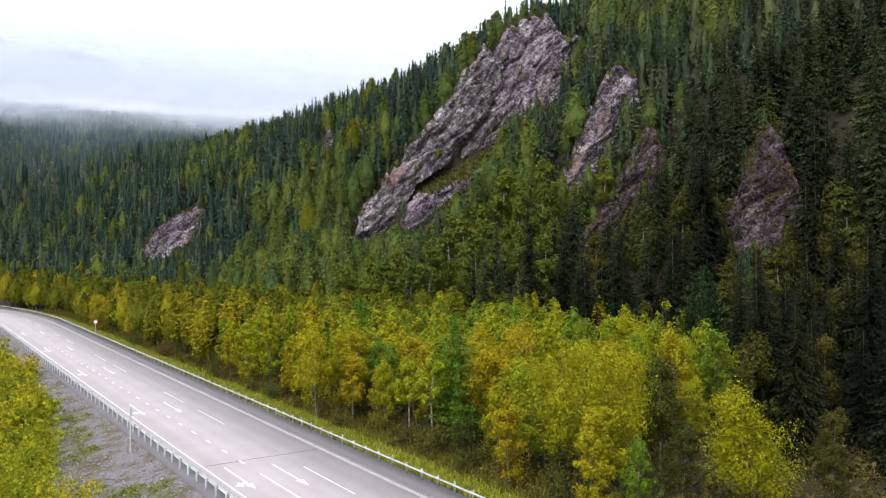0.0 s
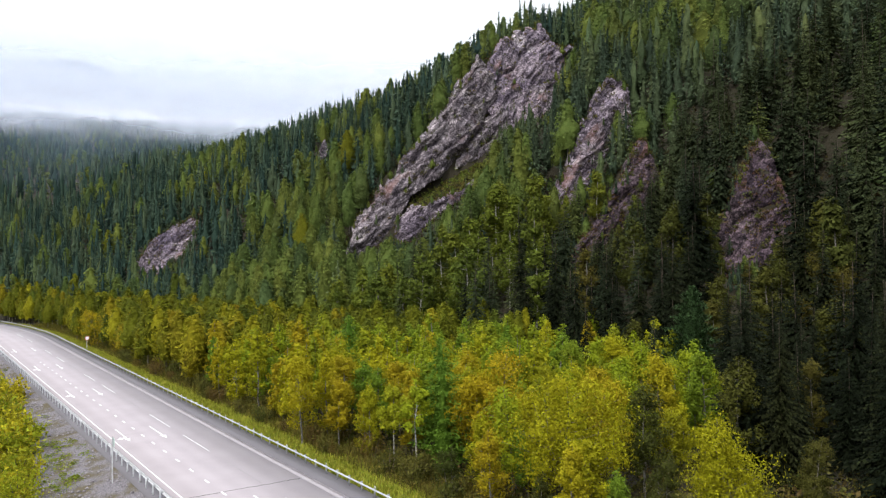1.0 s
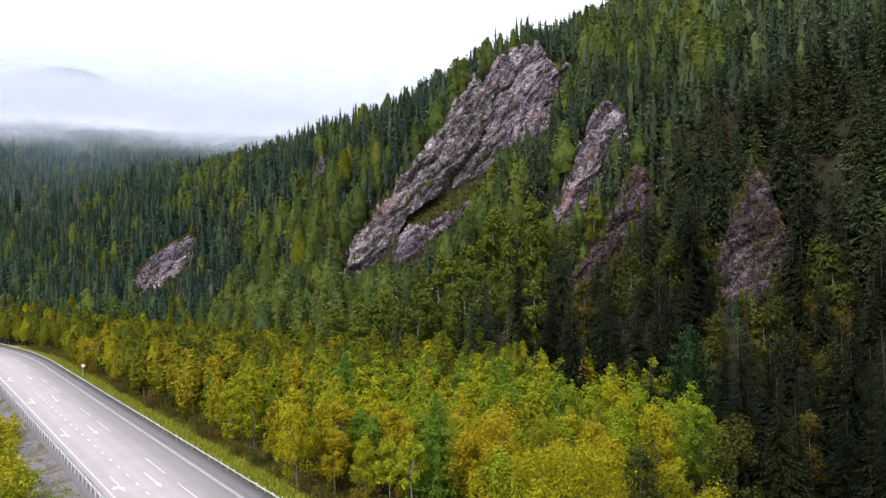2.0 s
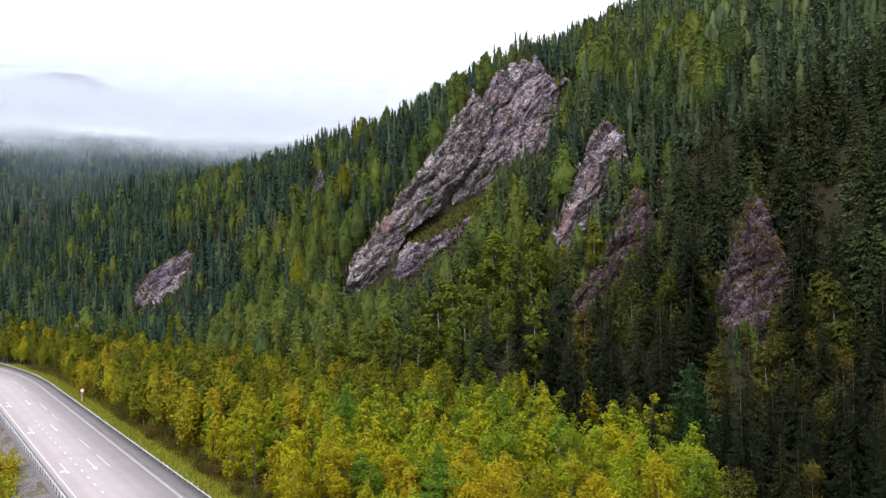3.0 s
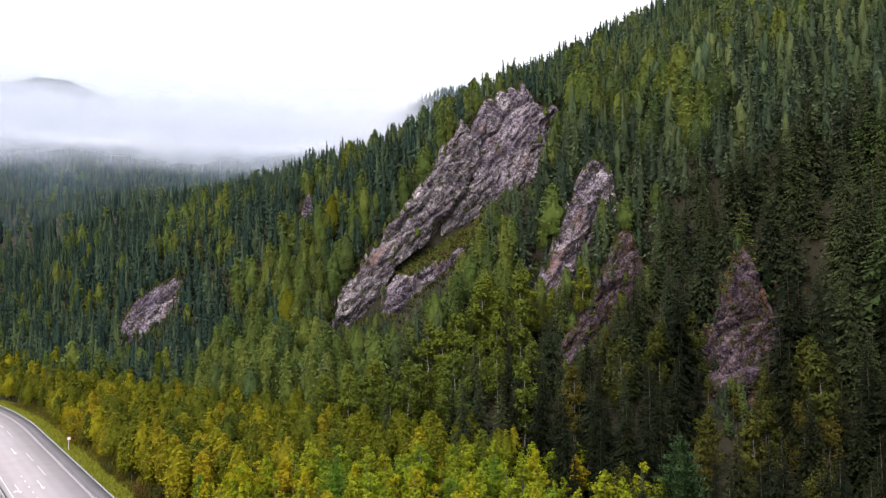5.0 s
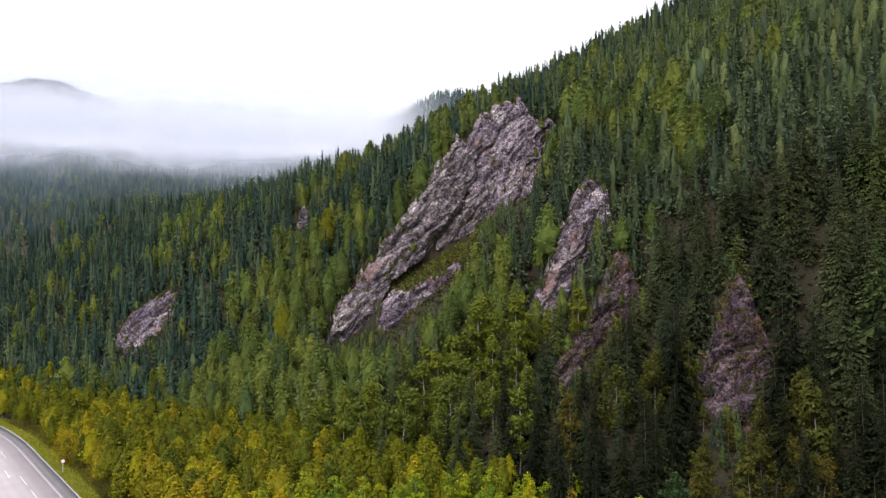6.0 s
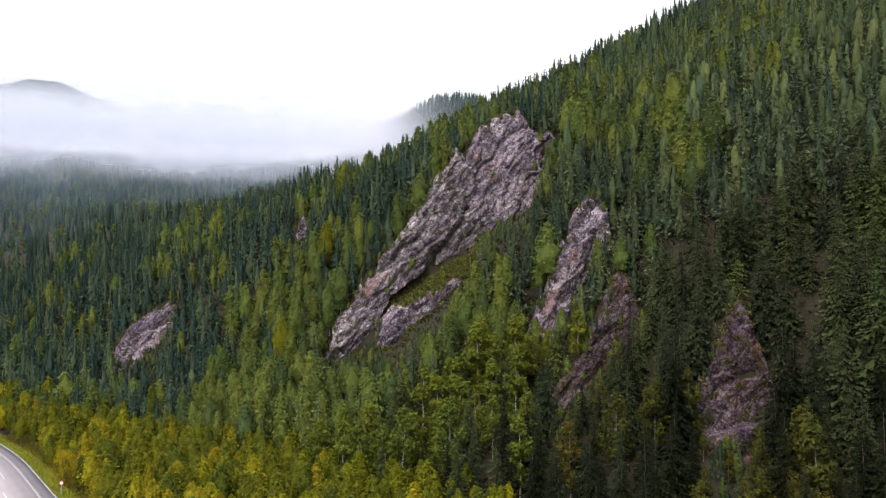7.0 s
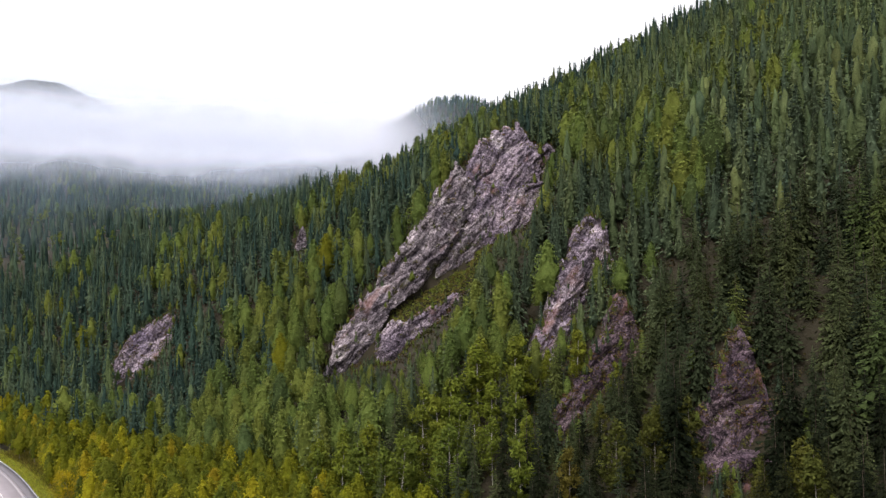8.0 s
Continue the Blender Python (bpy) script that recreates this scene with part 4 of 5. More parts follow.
def soft_cone(seed, width, sprays, size, base=0.04, blunt=0.8, sag=0.6, sides=7, core_share=1.0):
    """A slim conifer: tiers of dense needle mass round the stem, with small sprays hanging out of it."""
    r = np.random.default_rng(seed)
    trunk = tube([(0, 0, -0.02), (0, 0, 0.9)], [0.012, 0.002], 3)
    lop = r.uniform(0.78, 1.22, 7)
    tiers = r.uniform(8, 12)

    def reach(t, az):
        side = lop[(np.asarray(az) / 6.2832 * 7).astype(int) % 7]
        return (width * (1 - t) ** blunt * np.minimum(1, 0.5 + 3.0 * (t - base)) + 0.004) * side * (1 + 0.32 * np.sin(t * 6.2832 * tiers + 2 * np.sin(az)))
    # the dense mass, uneven from corner to corner
    rings = {4: 6, 6: 8, 12: 16}.get(sides, 10)
    tt = base + (0.985 - base) * np.linspace(0, 1, rings)
    A = np.arange(sides) * 6.2832 / sides
    T, AZ = np.meshgrid(tt, A, indexing="ij")
    AZ = AZ + r.uniform(-0.2, 0.2, AZ.shape)
    R = reach(T, AZ % 6.2831) * r.uniform(0.3, 0.7, T.shape) * core_share * (1 - (1 - core_share) * T)
    core = np.stack((np.cos(AZ) * R, np.sin(AZ) * R, T + r.uniform(-0.02, 0.012, T.shape)), -1).reshape(-1, 3)
    a = np.arange(rings - 1)[:, None] * sides + np.arange(sides)[None]
    b = np.arange(rings - 1)[:, None] * sides + (np.arange(sides)[None] + 1) % sides
    cf = np.concatenate((np.stack((a, b, b + sides), -1).reshape(-1, 3), np.stack((a, b + sides, a + sides), -1).reshape(-1, 3)))
    t = base + (1 - base) * (1 - (1 - r.uniform(0, 0.999, sprays)) ** (0.5 + 0.22 * (core_share < 1)))
    az = r.uniform(0, 6.28, sprays)
    q = reach(t, az) * r.uniform(0.5, 1.08, sprays)
    ln = size * r.uniform(0.6, 1.4, sprays) * (1.1 - 0.5 * t)
    d = np.stack((np.cos(az), np.sin(az), -sag * r.uniform(0.1, 2.0, sprays)), -1) + r.normal(0, 0.25, (sprays, 3))
    d /= np.linalg.norm(d, axis=1, keepdims=True)
    e = np.stack((-np.sin(az), np.cos(az), r.normal(0, 0.5, sprays)), -1)
    c = np.stack((np.cos(az) * q, np.sin(az) * q, t), -1)
    L, W = ln[:, None], ln[:, None] * r.uniform(0.3, 0.5, sprays)[:, None]
    v = np.stack((c - d * L * 0.7 - e * W, c - d * L * 0.7 + e * W, c + d * L * 0.8), 1).reshape(-1, 3)
    return trunk, (np.concatenate((core, v)), np.concatenate((cf, len(core) + np.arange(len(v)).reshape(-1, 3))))


def soft_oval(seed, width, leaves, size, base=0.14, narrow=0.3):
    """A birch as seen over a valley: pale stem, leafy mass in uneven lobes, small sprays round it."""
    r = np.random.default_rng(seed)
    lean = r.normal(0, 0.02, 2)
    trunk = tube([(0, 0, -0.02), (lean[0] * 0.4, lean[1] * 0.4, 0.5), (lean[0], lean[1], 0.93)], [0.011, 0.007, 0.002], 4)
    lop = r.uniform(0.82, 1.18, (5, 6))

    def reach(t, az):
        u = np.clip((t - base) / (1 - base), 0, 1)
        lobe = lop[np.minimum((u * 5).astype(int), 4), (np.asarray(az) / 6.2832 * 6).astype(int) % 6]
        return width * np.sin(np.pi * (0.1 + 0.885 * u) ** (0.8 - 0.4 * narrow)) ** 0.75 * lobe + 0.004
    rings, sides = 9, 7
    T, AZ = np.meshgrid(np.linspace(base + 0.02, 0.97, rings), np.arange(sides) * 6.2832 / sides, indexing="ij")
    AZ = AZ + r.uniform(-0.25, 0.25, AZ.shape)
    R = reach(T, AZ % 6.2831) * r.uniform(0.4, 0.78, T.shape)
    core = np.stack((np.cos(AZ) * R + lean[0] * T, np.sin(AZ) * R + lean[1] * T, T + r.uniform(-0.02, 0.02, T.shape)), -1).reshape(-1, 3)
    a = np.arange(rings - 1)[:, None] * sides + np.arange(sides)[None]
    b = np.arange(rings - 1)[:, None] * sides + (np.arange(sides)[None] + 1) % sides
    cf = np.concatenate((np.stack((a, b, b + sides), -1).reshape(-1, 3), np.stack((a, b + sides, a + sides), -1).reshape(-1, 3)))
    t = base + (1 - base) * r.uniform(0, 1, leaves) ** 0.95
    az = r.uniform(0, 6.28, leaves)
    q = reach(t, az) * r.uniform(0.6, 1.1, leaves)
    c = np.stack((np.cos(az) * q + lean[0] * t, np.sin(az) * q + lean[1] * t, t), -1)
    lv, lf = leaf_tris(c, size, r, np.stack((np.cos(az), np.sin(az), 2.6 * (t - 0.35)), -1))
    return trunk, (np.concatenate((core, lv)), np.concatenate((cf, len(core) + lf)))


def grown(shape, h):
    """A shape of height one brought to its height."""
    return tuple((v * h, f) for v, f in shape)


def tree(name, shape, leaf, bark_mat, label, category, group):
    """A tree as a thing: trunk with limbs, and crown."""
    (tv, tf), (cv, cf) = shape
    th = tagged(new(name), label, category, group)
    part("trunk", mesh_np("trunk", tv, tf, bark_mat), th)
    part("crown", mesh_np("crown", cv, cf, leaf), th)
    return th


def plant(proto, spots):
    """The first spot takes the tree itself, the others take copies."""
    for i, (x, y, sc, turn) in enumerate(spots):
        m = Matrix.Translation((x, y, float(lift(x, y)) - 0.1)) @ pose(0, 0, 0, 0, 0, turn) @ Matrix.Diagonal((sc[0], sc[0], sc[1], 1))
        if i == 0:
            first = m
        else:
            copy_thing(proto, m)
    proto.matrix_basis = first


def scatter(seed, s0, s1, n0, n1, cell, keep, jitter=0.9):
    r = np.random.default_rng(seed)
    a, b = np.arange(s0, s1, cell), np.arange(n0, n1, cell)
    S, N = np.meshgrid(a, b, indexing="ij")
    S, N = S.ravel() + r.uniform(-0.5, 0.5, S.size) * cell * jitter, N.ravel() + r.uniform(-0.5, 0.5, N.size) * cell * jitter
    X, Y = xy(S, N)
    ok = keep(X, Y, S, N, r)
    return X[ok], Y[ok]


def woods(name, shapes, X, Y, hs, leaf, bark_mat, label, seed, wide=1.0, Z=None):
    """Distant woods: many trees joined into one crown mesh and one trunk mesh."""
    r = np.random.default_rng(seed)
    pick = r.integers(0, len(shapes), len(X))
    Z = lift(X, Y) - 0.2 if Z is None else Z
    th = tagged(new(name), label, "woods", kind="stuff")
    for which, pname, mat in ((0, "trunks", bark_mat), (1, "crowns", leaf)):
        vs, fs, ts, o = [], [], [], 0
        for k, shp in enumerate(shapes):
            v, f = shp[which]
            idx = np.nonzero(pick == k)[0]
            if not len(idx):
                continue
            ang = r.uniform(0, 6.28, len(idx))
            c, s_ = np.cos(ang)[:, None], np.sin(ang)[:, None]
            sc = hs[idx][:, None]
            w = sc * wide * r.uniform(0.85, 1.2, len(idx))[:, None]
            px = (v[None, :, 0] * c - v[None, :, 1] * s_) * w + X[idx][:, None]
            py = (v[None, :, 0] * s_ + v[None, :, 1] * c) * w + Y[idx][:, None]
            pz = v[None, :, 2] * sc + Z[idx][:, None]
            vs.append(np.stack((px, py, pz), -1).reshape(-1, 3))
            fs.append((f[None] + (np.arange(len(idx)) * len(v))[:, None, None] + o).reshape(-1, f.shape[1]))
            ts.append(np.repeat(r.uniform(0, 1, len(idx)), len(v)))
            o += len(idx) * len(v)
        ob = part(pname, mesh_np(pname, np.concatenate(vs), np.concatenate(fs), mat, tone=np.concatenate(ts)), th)
        tagged(ob, kind="stuff")
    return th


# ---- the woods on the mountainside ----
def in_sight(X, Y, spread=0.76):
    return np.abs(X) < spread * Y + 8


def crest_y(X):
    return np.where(X > -26, 338 + 0.33 * (X + 26), 338 - 0.9 * (X + 26))


def belt_edge(S):
    """Where the birch belt ends and the spruces begin."""
    return np.minimum(82 - 0.30 * sp(S - 170, 12), road_shift(S) + 37 + np.clip(48 - 0.3 * (S - 110), 13, 60))


def hill_keep(X, Y, S, N, r):
    edge = N - belt_edge(S) + 2 + 18 * np.clip((60 - S) / 40, 0, 1)
    dark_corner = (S < 24 + (N - 45) * 0.6) & (N > 58)
    before_pine = (np.abs(X / np.maximum(Y, 1) - 0.373) * Y < 3.2) & (Y > 60) & (Y < 90)
    return in_sight(X, Y) & ((edge > -2 + r.normal(0, 3, len(X))) | dark_corner) & ~before_pine & (clearing(X, Y) > r.normal(0.5, 0.8, len(X))) & (bare(X, Y) < -0.04 + r.normal(0, 0.1, len(X))) & (Y < np.minimum(380, crest_y(X) + 22))


def clearing(X, Y):
    """The open heath ledge below the large wall, in metres from its edge; negative on it."""
    w = WALLS["rib"]
    yb = w.depth(X, w.foot(X))
    return np.max(((Y - yb - 1), yb - 9.5 - Y, -8.5 - X, X - 25), axis=0)


HX, HY = scatter(11, -40, 420, 20, 420, 4.15, hill_keep)
hr = np.random.default_rng(12)
HS, HN = sn(HX, HY)
# leafy trees grow in drifts, more of them low on the slope and up the valley
drift = np.array([noise.noise(Vector((x * 0.03, y * 0.03, 3.3))) for x, y in zip(HX, HY)])
up_slope = HN - (80 - 0.30 * sp(HS - 170, 12))
leafy = 0.9 * drift + hr.normal(0, 0.28, len(HX)) + 0.36 * np.exp(-(up_slope / 42) ** 2) * (HS > 60) * np.clip((225 - HS) / 40, 0, 1) - 0.003 * np.maximum(up_slope - 20, 0) - 0.5 * np.clip((95 - HS) / 60, 0, 1) - 0.42 * np.clip((HS - 180) / 50, 0, 1) * np.exp(-(np.maximum(up_slope, 0) / 38) ** 2) - 0.1 * np.clip((HS - 200) / 60, 0, 1) > 0.13
# more pale larches upslope stand in for stronger sky light and haze
light = 0.9 - 0.7 * np.clip((up_slope - 45) / 110, 0, 1) * np.clip((230 - HS) / 80, 0.12, 1)
sort = hr.uniform(0, 1, len(HX))
height = (7.0 + 11.5 * hr.beta(2.0, 1.8, len(HX))) * np.clip(1.12 - 0.0009 * HS, 0.8, 1.1)
height *= np.where((HY > crest_y(HX) - 22) & (HX > -60), 1.15, 1.0)  # tall spruces stand along the crest

# thin soil keeps the trees low right below the walls and on the ledge
height = np.minimum(height, np.maximum(headroom(HX, HY), 2.0) * hr.uniform(0.8, 1.3, len(HX)))

spruce_fine = [conifer(20 + i, 1.0, 0.175 + 0.016 * i, 40, 8, 0.04, 0.65, power=0.9, bits=3, fan=0.2) for i in range(6)]
spruce_mid = [soft_cone(30 + i, 0.175 + 0.024 * i, 300, 0.039, 0.04, 0.72 + 0.12 * (i % 3), core_share=0.78) for i in range(6)]
spruce_less = [soft_cone(36 + i, 0.185 + 0.026 * i, 130, 0.053, 0.04, 0.7 + 0.12 * (i % 3), sides=6, core_share=0.8) for i in range(5)]
spruce_low = [soft_cone(40 + i, 0.2 + 0.02 * i, 22, 0.07, 0.02, 0.8, sides=4) for i in range(4)]
birch_mid = [soft_oval(50 + i, 0.15 + 0.025 * i, 620, 0.022, 0.14 + 0.12 * (i % 2)) for i in range(5)]
birch_less = [soft_oval(56 + i, 0.16 + 0.025 * i, 260, 0.035, 0.12) for i in range(4)]
birch_fine = [broadleaf(60 + i, 1.0, 0.15 + 0.02 * i, 1900, 0.0205, 0.14, 0.02, 44, 0.5) for i in range(4)]
larch_mid = [soft_cone(70 + i, 0.16 + 0.022 * i, 200, 0.038, 0.08, 0.52, 0.3) for i in range(3)]

dist = np.hypot(HX, HY)
# dim foot of the slope, where conifers take the darkened fir tones
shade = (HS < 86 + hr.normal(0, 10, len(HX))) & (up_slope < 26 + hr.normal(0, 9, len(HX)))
near = dist < np.sort(dist[~leafy])[250]
close_woods = dist < 235
kinds = (
    ("fir", ~leafy & shade & (sort < 0.93), spruce_fine, spruce_mid, M_FIR_SHADED, M_FIR_SHADED_S, M_BARK_D, "fir at the foot of the slope, shade put into its dark green", "fir tree"),
    ("spruce", ~leafy & ((~shade & (sort < light)) | (shade & (sort >= 0.93))), spruce_fine, spruce_mid, M_SPRUCE, M_SPRUCE_S, M_BARK_D, "dark green narrow spruce on the mountainside", "spruce tree"),
    ("larch", ~leafy & ~shade & (sort >= light), spruce_fine, larch_mid, M_LARCH, M_LARCH_S, M_BARK_D, "light green larch on the mountainside", "larch tree"),
    ("birch", leafy & (HS < 82), birch_fine, birch_mid, M_OLIVE_SHADED, M_GREEN_S, M_BARK_G, "olive birch at the foot of the slope, shade put into its tone", "birch tree"),
    ("birch", leafy & (HS >= 82) & ((sort < 0.975) | shade), birch_fine, birch_mid, M_GREEN, M_GREEN_S, M_BARK_W, "yellowish green birch among dark spruces", "birch tree"),
    ("aspen", leafy & (HS >= 82) & (sort >= 0.975) & ~shade, birch_fine, birch_mid, M_LIME, M_LIME_S, M_BARK_G, "yellow-green autumn aspen among dark spruces", "aspen tree"),
)
WOODS = {"fir": "firs on the lower mountainside, shade put into their dark tones", "spruce": "dense dark spruce woods covering the mountainside", "larch": "scattered light green larches in the mountain woods, haze put into their tones",
         "birch": "yellowish green birches scattered in the mountain woods", "aspen": "yellow-green autumn aspens scattered in the mountain woods"}
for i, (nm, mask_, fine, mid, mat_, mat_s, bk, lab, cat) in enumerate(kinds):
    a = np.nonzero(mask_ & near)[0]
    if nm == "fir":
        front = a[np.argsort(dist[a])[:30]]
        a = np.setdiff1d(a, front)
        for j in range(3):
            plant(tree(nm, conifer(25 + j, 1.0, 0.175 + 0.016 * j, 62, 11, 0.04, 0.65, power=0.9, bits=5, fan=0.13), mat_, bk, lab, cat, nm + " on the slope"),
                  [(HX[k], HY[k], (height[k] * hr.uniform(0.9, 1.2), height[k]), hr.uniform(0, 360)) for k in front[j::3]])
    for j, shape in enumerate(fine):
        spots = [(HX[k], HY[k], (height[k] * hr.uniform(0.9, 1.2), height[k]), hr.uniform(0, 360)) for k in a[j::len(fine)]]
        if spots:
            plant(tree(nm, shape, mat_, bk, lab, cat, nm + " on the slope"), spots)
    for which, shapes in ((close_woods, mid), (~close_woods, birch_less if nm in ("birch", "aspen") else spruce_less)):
        # spruces up the valley take the copy darkened for weaker light
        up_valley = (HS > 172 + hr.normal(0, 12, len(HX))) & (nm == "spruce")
        for stand, m_ in ((~up_valley, mat_s), (up_valley, M_SPRUCE_DIM_S)):
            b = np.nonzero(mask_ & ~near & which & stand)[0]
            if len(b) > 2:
                woods(nm + "_woods", shapes, HX[b], HY[b], height[b], m_, bk, WOODS[nm] if m_ is mat_s else "dense spruce woods up the valley, dim light put into their bluish green", 80 + i)


# young spruces crowd the gaps round the crags
def young_keep(X, Y, S, N, r):
    b = bare(X, Y)
    free = np.min(np.hypot(X[:, None] - HX[None, ::1], Y[:, None] - HY[None, ::1]), 1) > 1.1
    return in_sight(X, Y) & (b < 0.06) & ((b > -1.5) | (headroom(X, Y) < 7)) & free & (clearing(X, Y) > 0) & (N > 74) & (r.uniform(0, 1, len(X)) < 0.9)


YX, YY = scatter(18, 20, 300, 60, 210, 1.9, young_keep)
yh = np.minimum(hr.uniform(1.8, 5.0, len(YX)), np.maximum(headroom(YX, YY), 1.4))
yl = hr.uniform(0, 1, len(YX))
woods("young_spruce_woods", spruce_less, YX[yl < 0.72], YY[yl < 0.72], yh[yl < 0.72], M_SPRUCE_S, M_BARK_D, "young dark spruces crowding round the crags", 86, 1.15)
woods("young_birch_woods", birch_less, YX[yl >= 0.72], YY[yl >= 0.72], yh[yl >= 0.72], M_GREEN_S, M_BARK_G, "young green birches round the crags", 87, 1.1)


# far woods beyond the spur and on the ridges in the cloud
def far_keep(X, Y, S, N, r):
    d = np.hypot(X, Y)
    hidden = (X > -20) & (Y > crest_y(X) + 20) & (Y < 800)
    toe = 80 - 0.30 * sp(S - 170, 12)
    ridge = (np.hypot(X - 45, Y - 960) < 190) | (d < 1020)
    return (Y >= np.minimum(380, crest_y(X) + 22)) & (np.abs(X) < 0.68 * Y + 8) & (X < 0.2 * Y + 20) & (d < 1100) & ridge & ~hidden & (N > toe - 5)


FX, FY = scatter(13, 120, 1300, -420, 800, 7.4, far_keep)
fh = np.random.default_rng(14).uniform(9.5, 16.5, len(FX))
fl = np.random.default_rng(15).uniform(0, 1, len(FX))
woods("far_woods", spruce_low, FX[fl < 0.86], FY[fl < 0.86], fh[fl < 0.86], M_SPRUCE_DIM_S, M_BARK_D, "spruce woods on the hills below the cloud, dim light put into their tone", 90)
woods("far_birches", [broadleaf(95, 1.0, 0.18, 70, 0.075, 0.2, 0.02, 10, 0.5, 1, 3)], FX[fl >= 0.86], FY[fl >= 0.86], fh[fl >= 0.86] * 0.9, M_GREEN_S, M_BARK_G, "light green birches scattered over the far woods", 91)

# ---- single trees that stand out in the belt beside the road ----
HERO = []


def hero(proto, x, y, turn=0):
    HERO.append((x, y))
    plant(proto, [(x, y, (1, 1), turn)])


GOLD_LABEL = "golden yellow birch with pale trunk beside the road"
hero(tree("birch", broadleaf(140, 11.2, 0.36, 17000, 0.0098, 0.24, 0.02, 90, 0.3, 4), M_SUNNY, M_BARK_G, "broad golden birch with several pale stems beside the road", "birch tree", "birches along the road"), 11.3, 53.2)
hero(tree("birch", broadleaf(141, 9.4, 0.34, 12000, 0.0112, 0.26, 0.02, 70, 0.3, 3), M_SUNNY, M_BARK_G, "broad golden birch with several pale stems beside the road", "birch tree", "birches along the road"), -10.3, 81.5)
hero(tree("birch", broadleaf(142, 11.6, 0.27, 14000, 0.0098, 0.26, 0.02, 80, 0.4, 2), M_AMBER, M_BARK_G, "tall orange-gold birch beside the road", "birch tree", "birches along the road"), 5.6, 63.0)
hero(tree("birch", broadleaf(143, 9.0, 0.33, 15000, 0.0105, 0.14, 0.02, 90, 0.4, 3), M_SUNNY, M_BARK_G, "bright yellow bushy birch at the wood's edge", "birch tree", "birches along the road"), 21.8, 47.9)
hero(tree("birch", broadleaf(144, 9.8, 0.30, 7000, 0.0135, 0.18, 0.02, 60, 0.4, 2), M_SUNNY, M_BARK_G, GOLD_LABEL, "birch tree", "birches along the road"), -25.9, 103.8)
hero(tree("birch", broadleaf(145, 8.4, 0.40, 5000, 0.016, 0.18, 0.02, 60, 0.2, 3), M_AMBER, M_BARK_G, GOLD_LABEL, "birch tree", "birches along the road"), -73.9, 154.5)
hero(tree("birch", broadleaf(146, 8.6, 0.2, 2600, 0.016, 0.5, 0.01, 22, 0.2), M_LIME, M_BARK_W, "slender birch with a bare white trunk", "birch tree", "slender white birches"), -3.1, 65.2)
hero(tree("birch", broadleaf(147, 9.6, 0.14, 1600, 0.016, 0.55, 0.01, 18, 0.2), M_LIME, M_BARK_W, "slender birch with a bare white trunk", "birch tree", "slender white birches"), -1.0, 62.8)
hero(tree("stone_pine", grown(soft_cone(130, 0.33, 10000, 0.022, 0.02, 0.62, -0.9, 12, 0.8), 14.2), M_PINE, M_BARK_D, "dark green dense stone pine at the foot of the slope", "pine tree", ""), 32.2, 86.4)
hero(tree("young_spruce", grown(soft_cone(131, 0.23, 9000, 0.0155, 0.05, 0.6, 0.1, 12, 0.7), 12.6), M_YOUNG, M_BARK_D, "fresh green young spruce among golden birches", "spruce tree", ""), 1.2, 64.6)
hero(tree("young_spruce", grown(soft_cone(132, 0.24, 6000, 0.018, 0.05, 0.6, 0.1, 12, 0.7), 11.5), M_YOUNG, M_BARK_D, "fresh green young spruce among birches", "spruce tree", ""), -11.5, 97)
# olive birches at the wood's edge, in the tone with shade mixed in
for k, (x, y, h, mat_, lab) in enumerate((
        (43.4, 75.0, 13.0, M_OLIVE_SHADED, "thin olive green birch with a white stem before dark firs"),
        (36.5, 66.0, 9.5, M_OLIVE_SHADED, "thin olive green birch with a white stem before dark firs"),
        (26.5, 60.0, 11.0, M_OLIVE_SHADED, "olive and amber birch at the wood's edge"),
        (47.5, 84.0, 14.0, M_OLIVE_SHADED, "thin olive green birch with a white stem before dark firs"),
        (17.5, 56.5, 9.8, M_OLIVE_SHADED, "olive and amber birch at the wood's edge"),
        (29.0, 53.0, 6.0, M_OLIVE_SHADED, "low olive birch at the wood's edge"),
        (26.5, 47.5, 5.0, M_OLIVE_SHADED, "low olive birch at the wood's edge"),
        (16.5, 49.0, 6.0, M_OLIVE_SHADED, "low olive birch at the wood's edge"),
        (8.5, 50.5, 4.6, M_OLIVE_SHADED, "low olive birch at the wood's edge"),
        (2.0, 57.5, 4.8, M_OLIVE_SHADED, "low olive birch at the wood's edge"))):
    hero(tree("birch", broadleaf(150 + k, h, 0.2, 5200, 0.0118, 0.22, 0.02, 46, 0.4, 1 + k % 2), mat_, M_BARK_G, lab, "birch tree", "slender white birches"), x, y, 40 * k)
HERO = np.array(HERO)


# ---- the belt of birches along the road ----
def belt_keep(X, Y, S, N, r):
    rn = N - road_shift(S)
    clear = np.min(np.hypot(X[:, None] - HERO[:, 0], Y[:, None] - HERO[:, 1]), 1) > 2.6
    dark_corner = (S < 24 + (N - 45) * 0.6)
    dark_corner |= (X > 13) & (Y < 58)
    open_foot = np.hypot(X - 0.2, Y - 61.0) > 3.4  # the young spruce and its two birches stand free
    return in_sight(X, Y) & open_foot & ~dark_corner & (rn > 36.3 + r.normal(0, 0.6, len(X))) & (N < belt_edge(S) - 16 * np.clip((60 - S) / 40, 0, 1)) & (S > -6) & clear


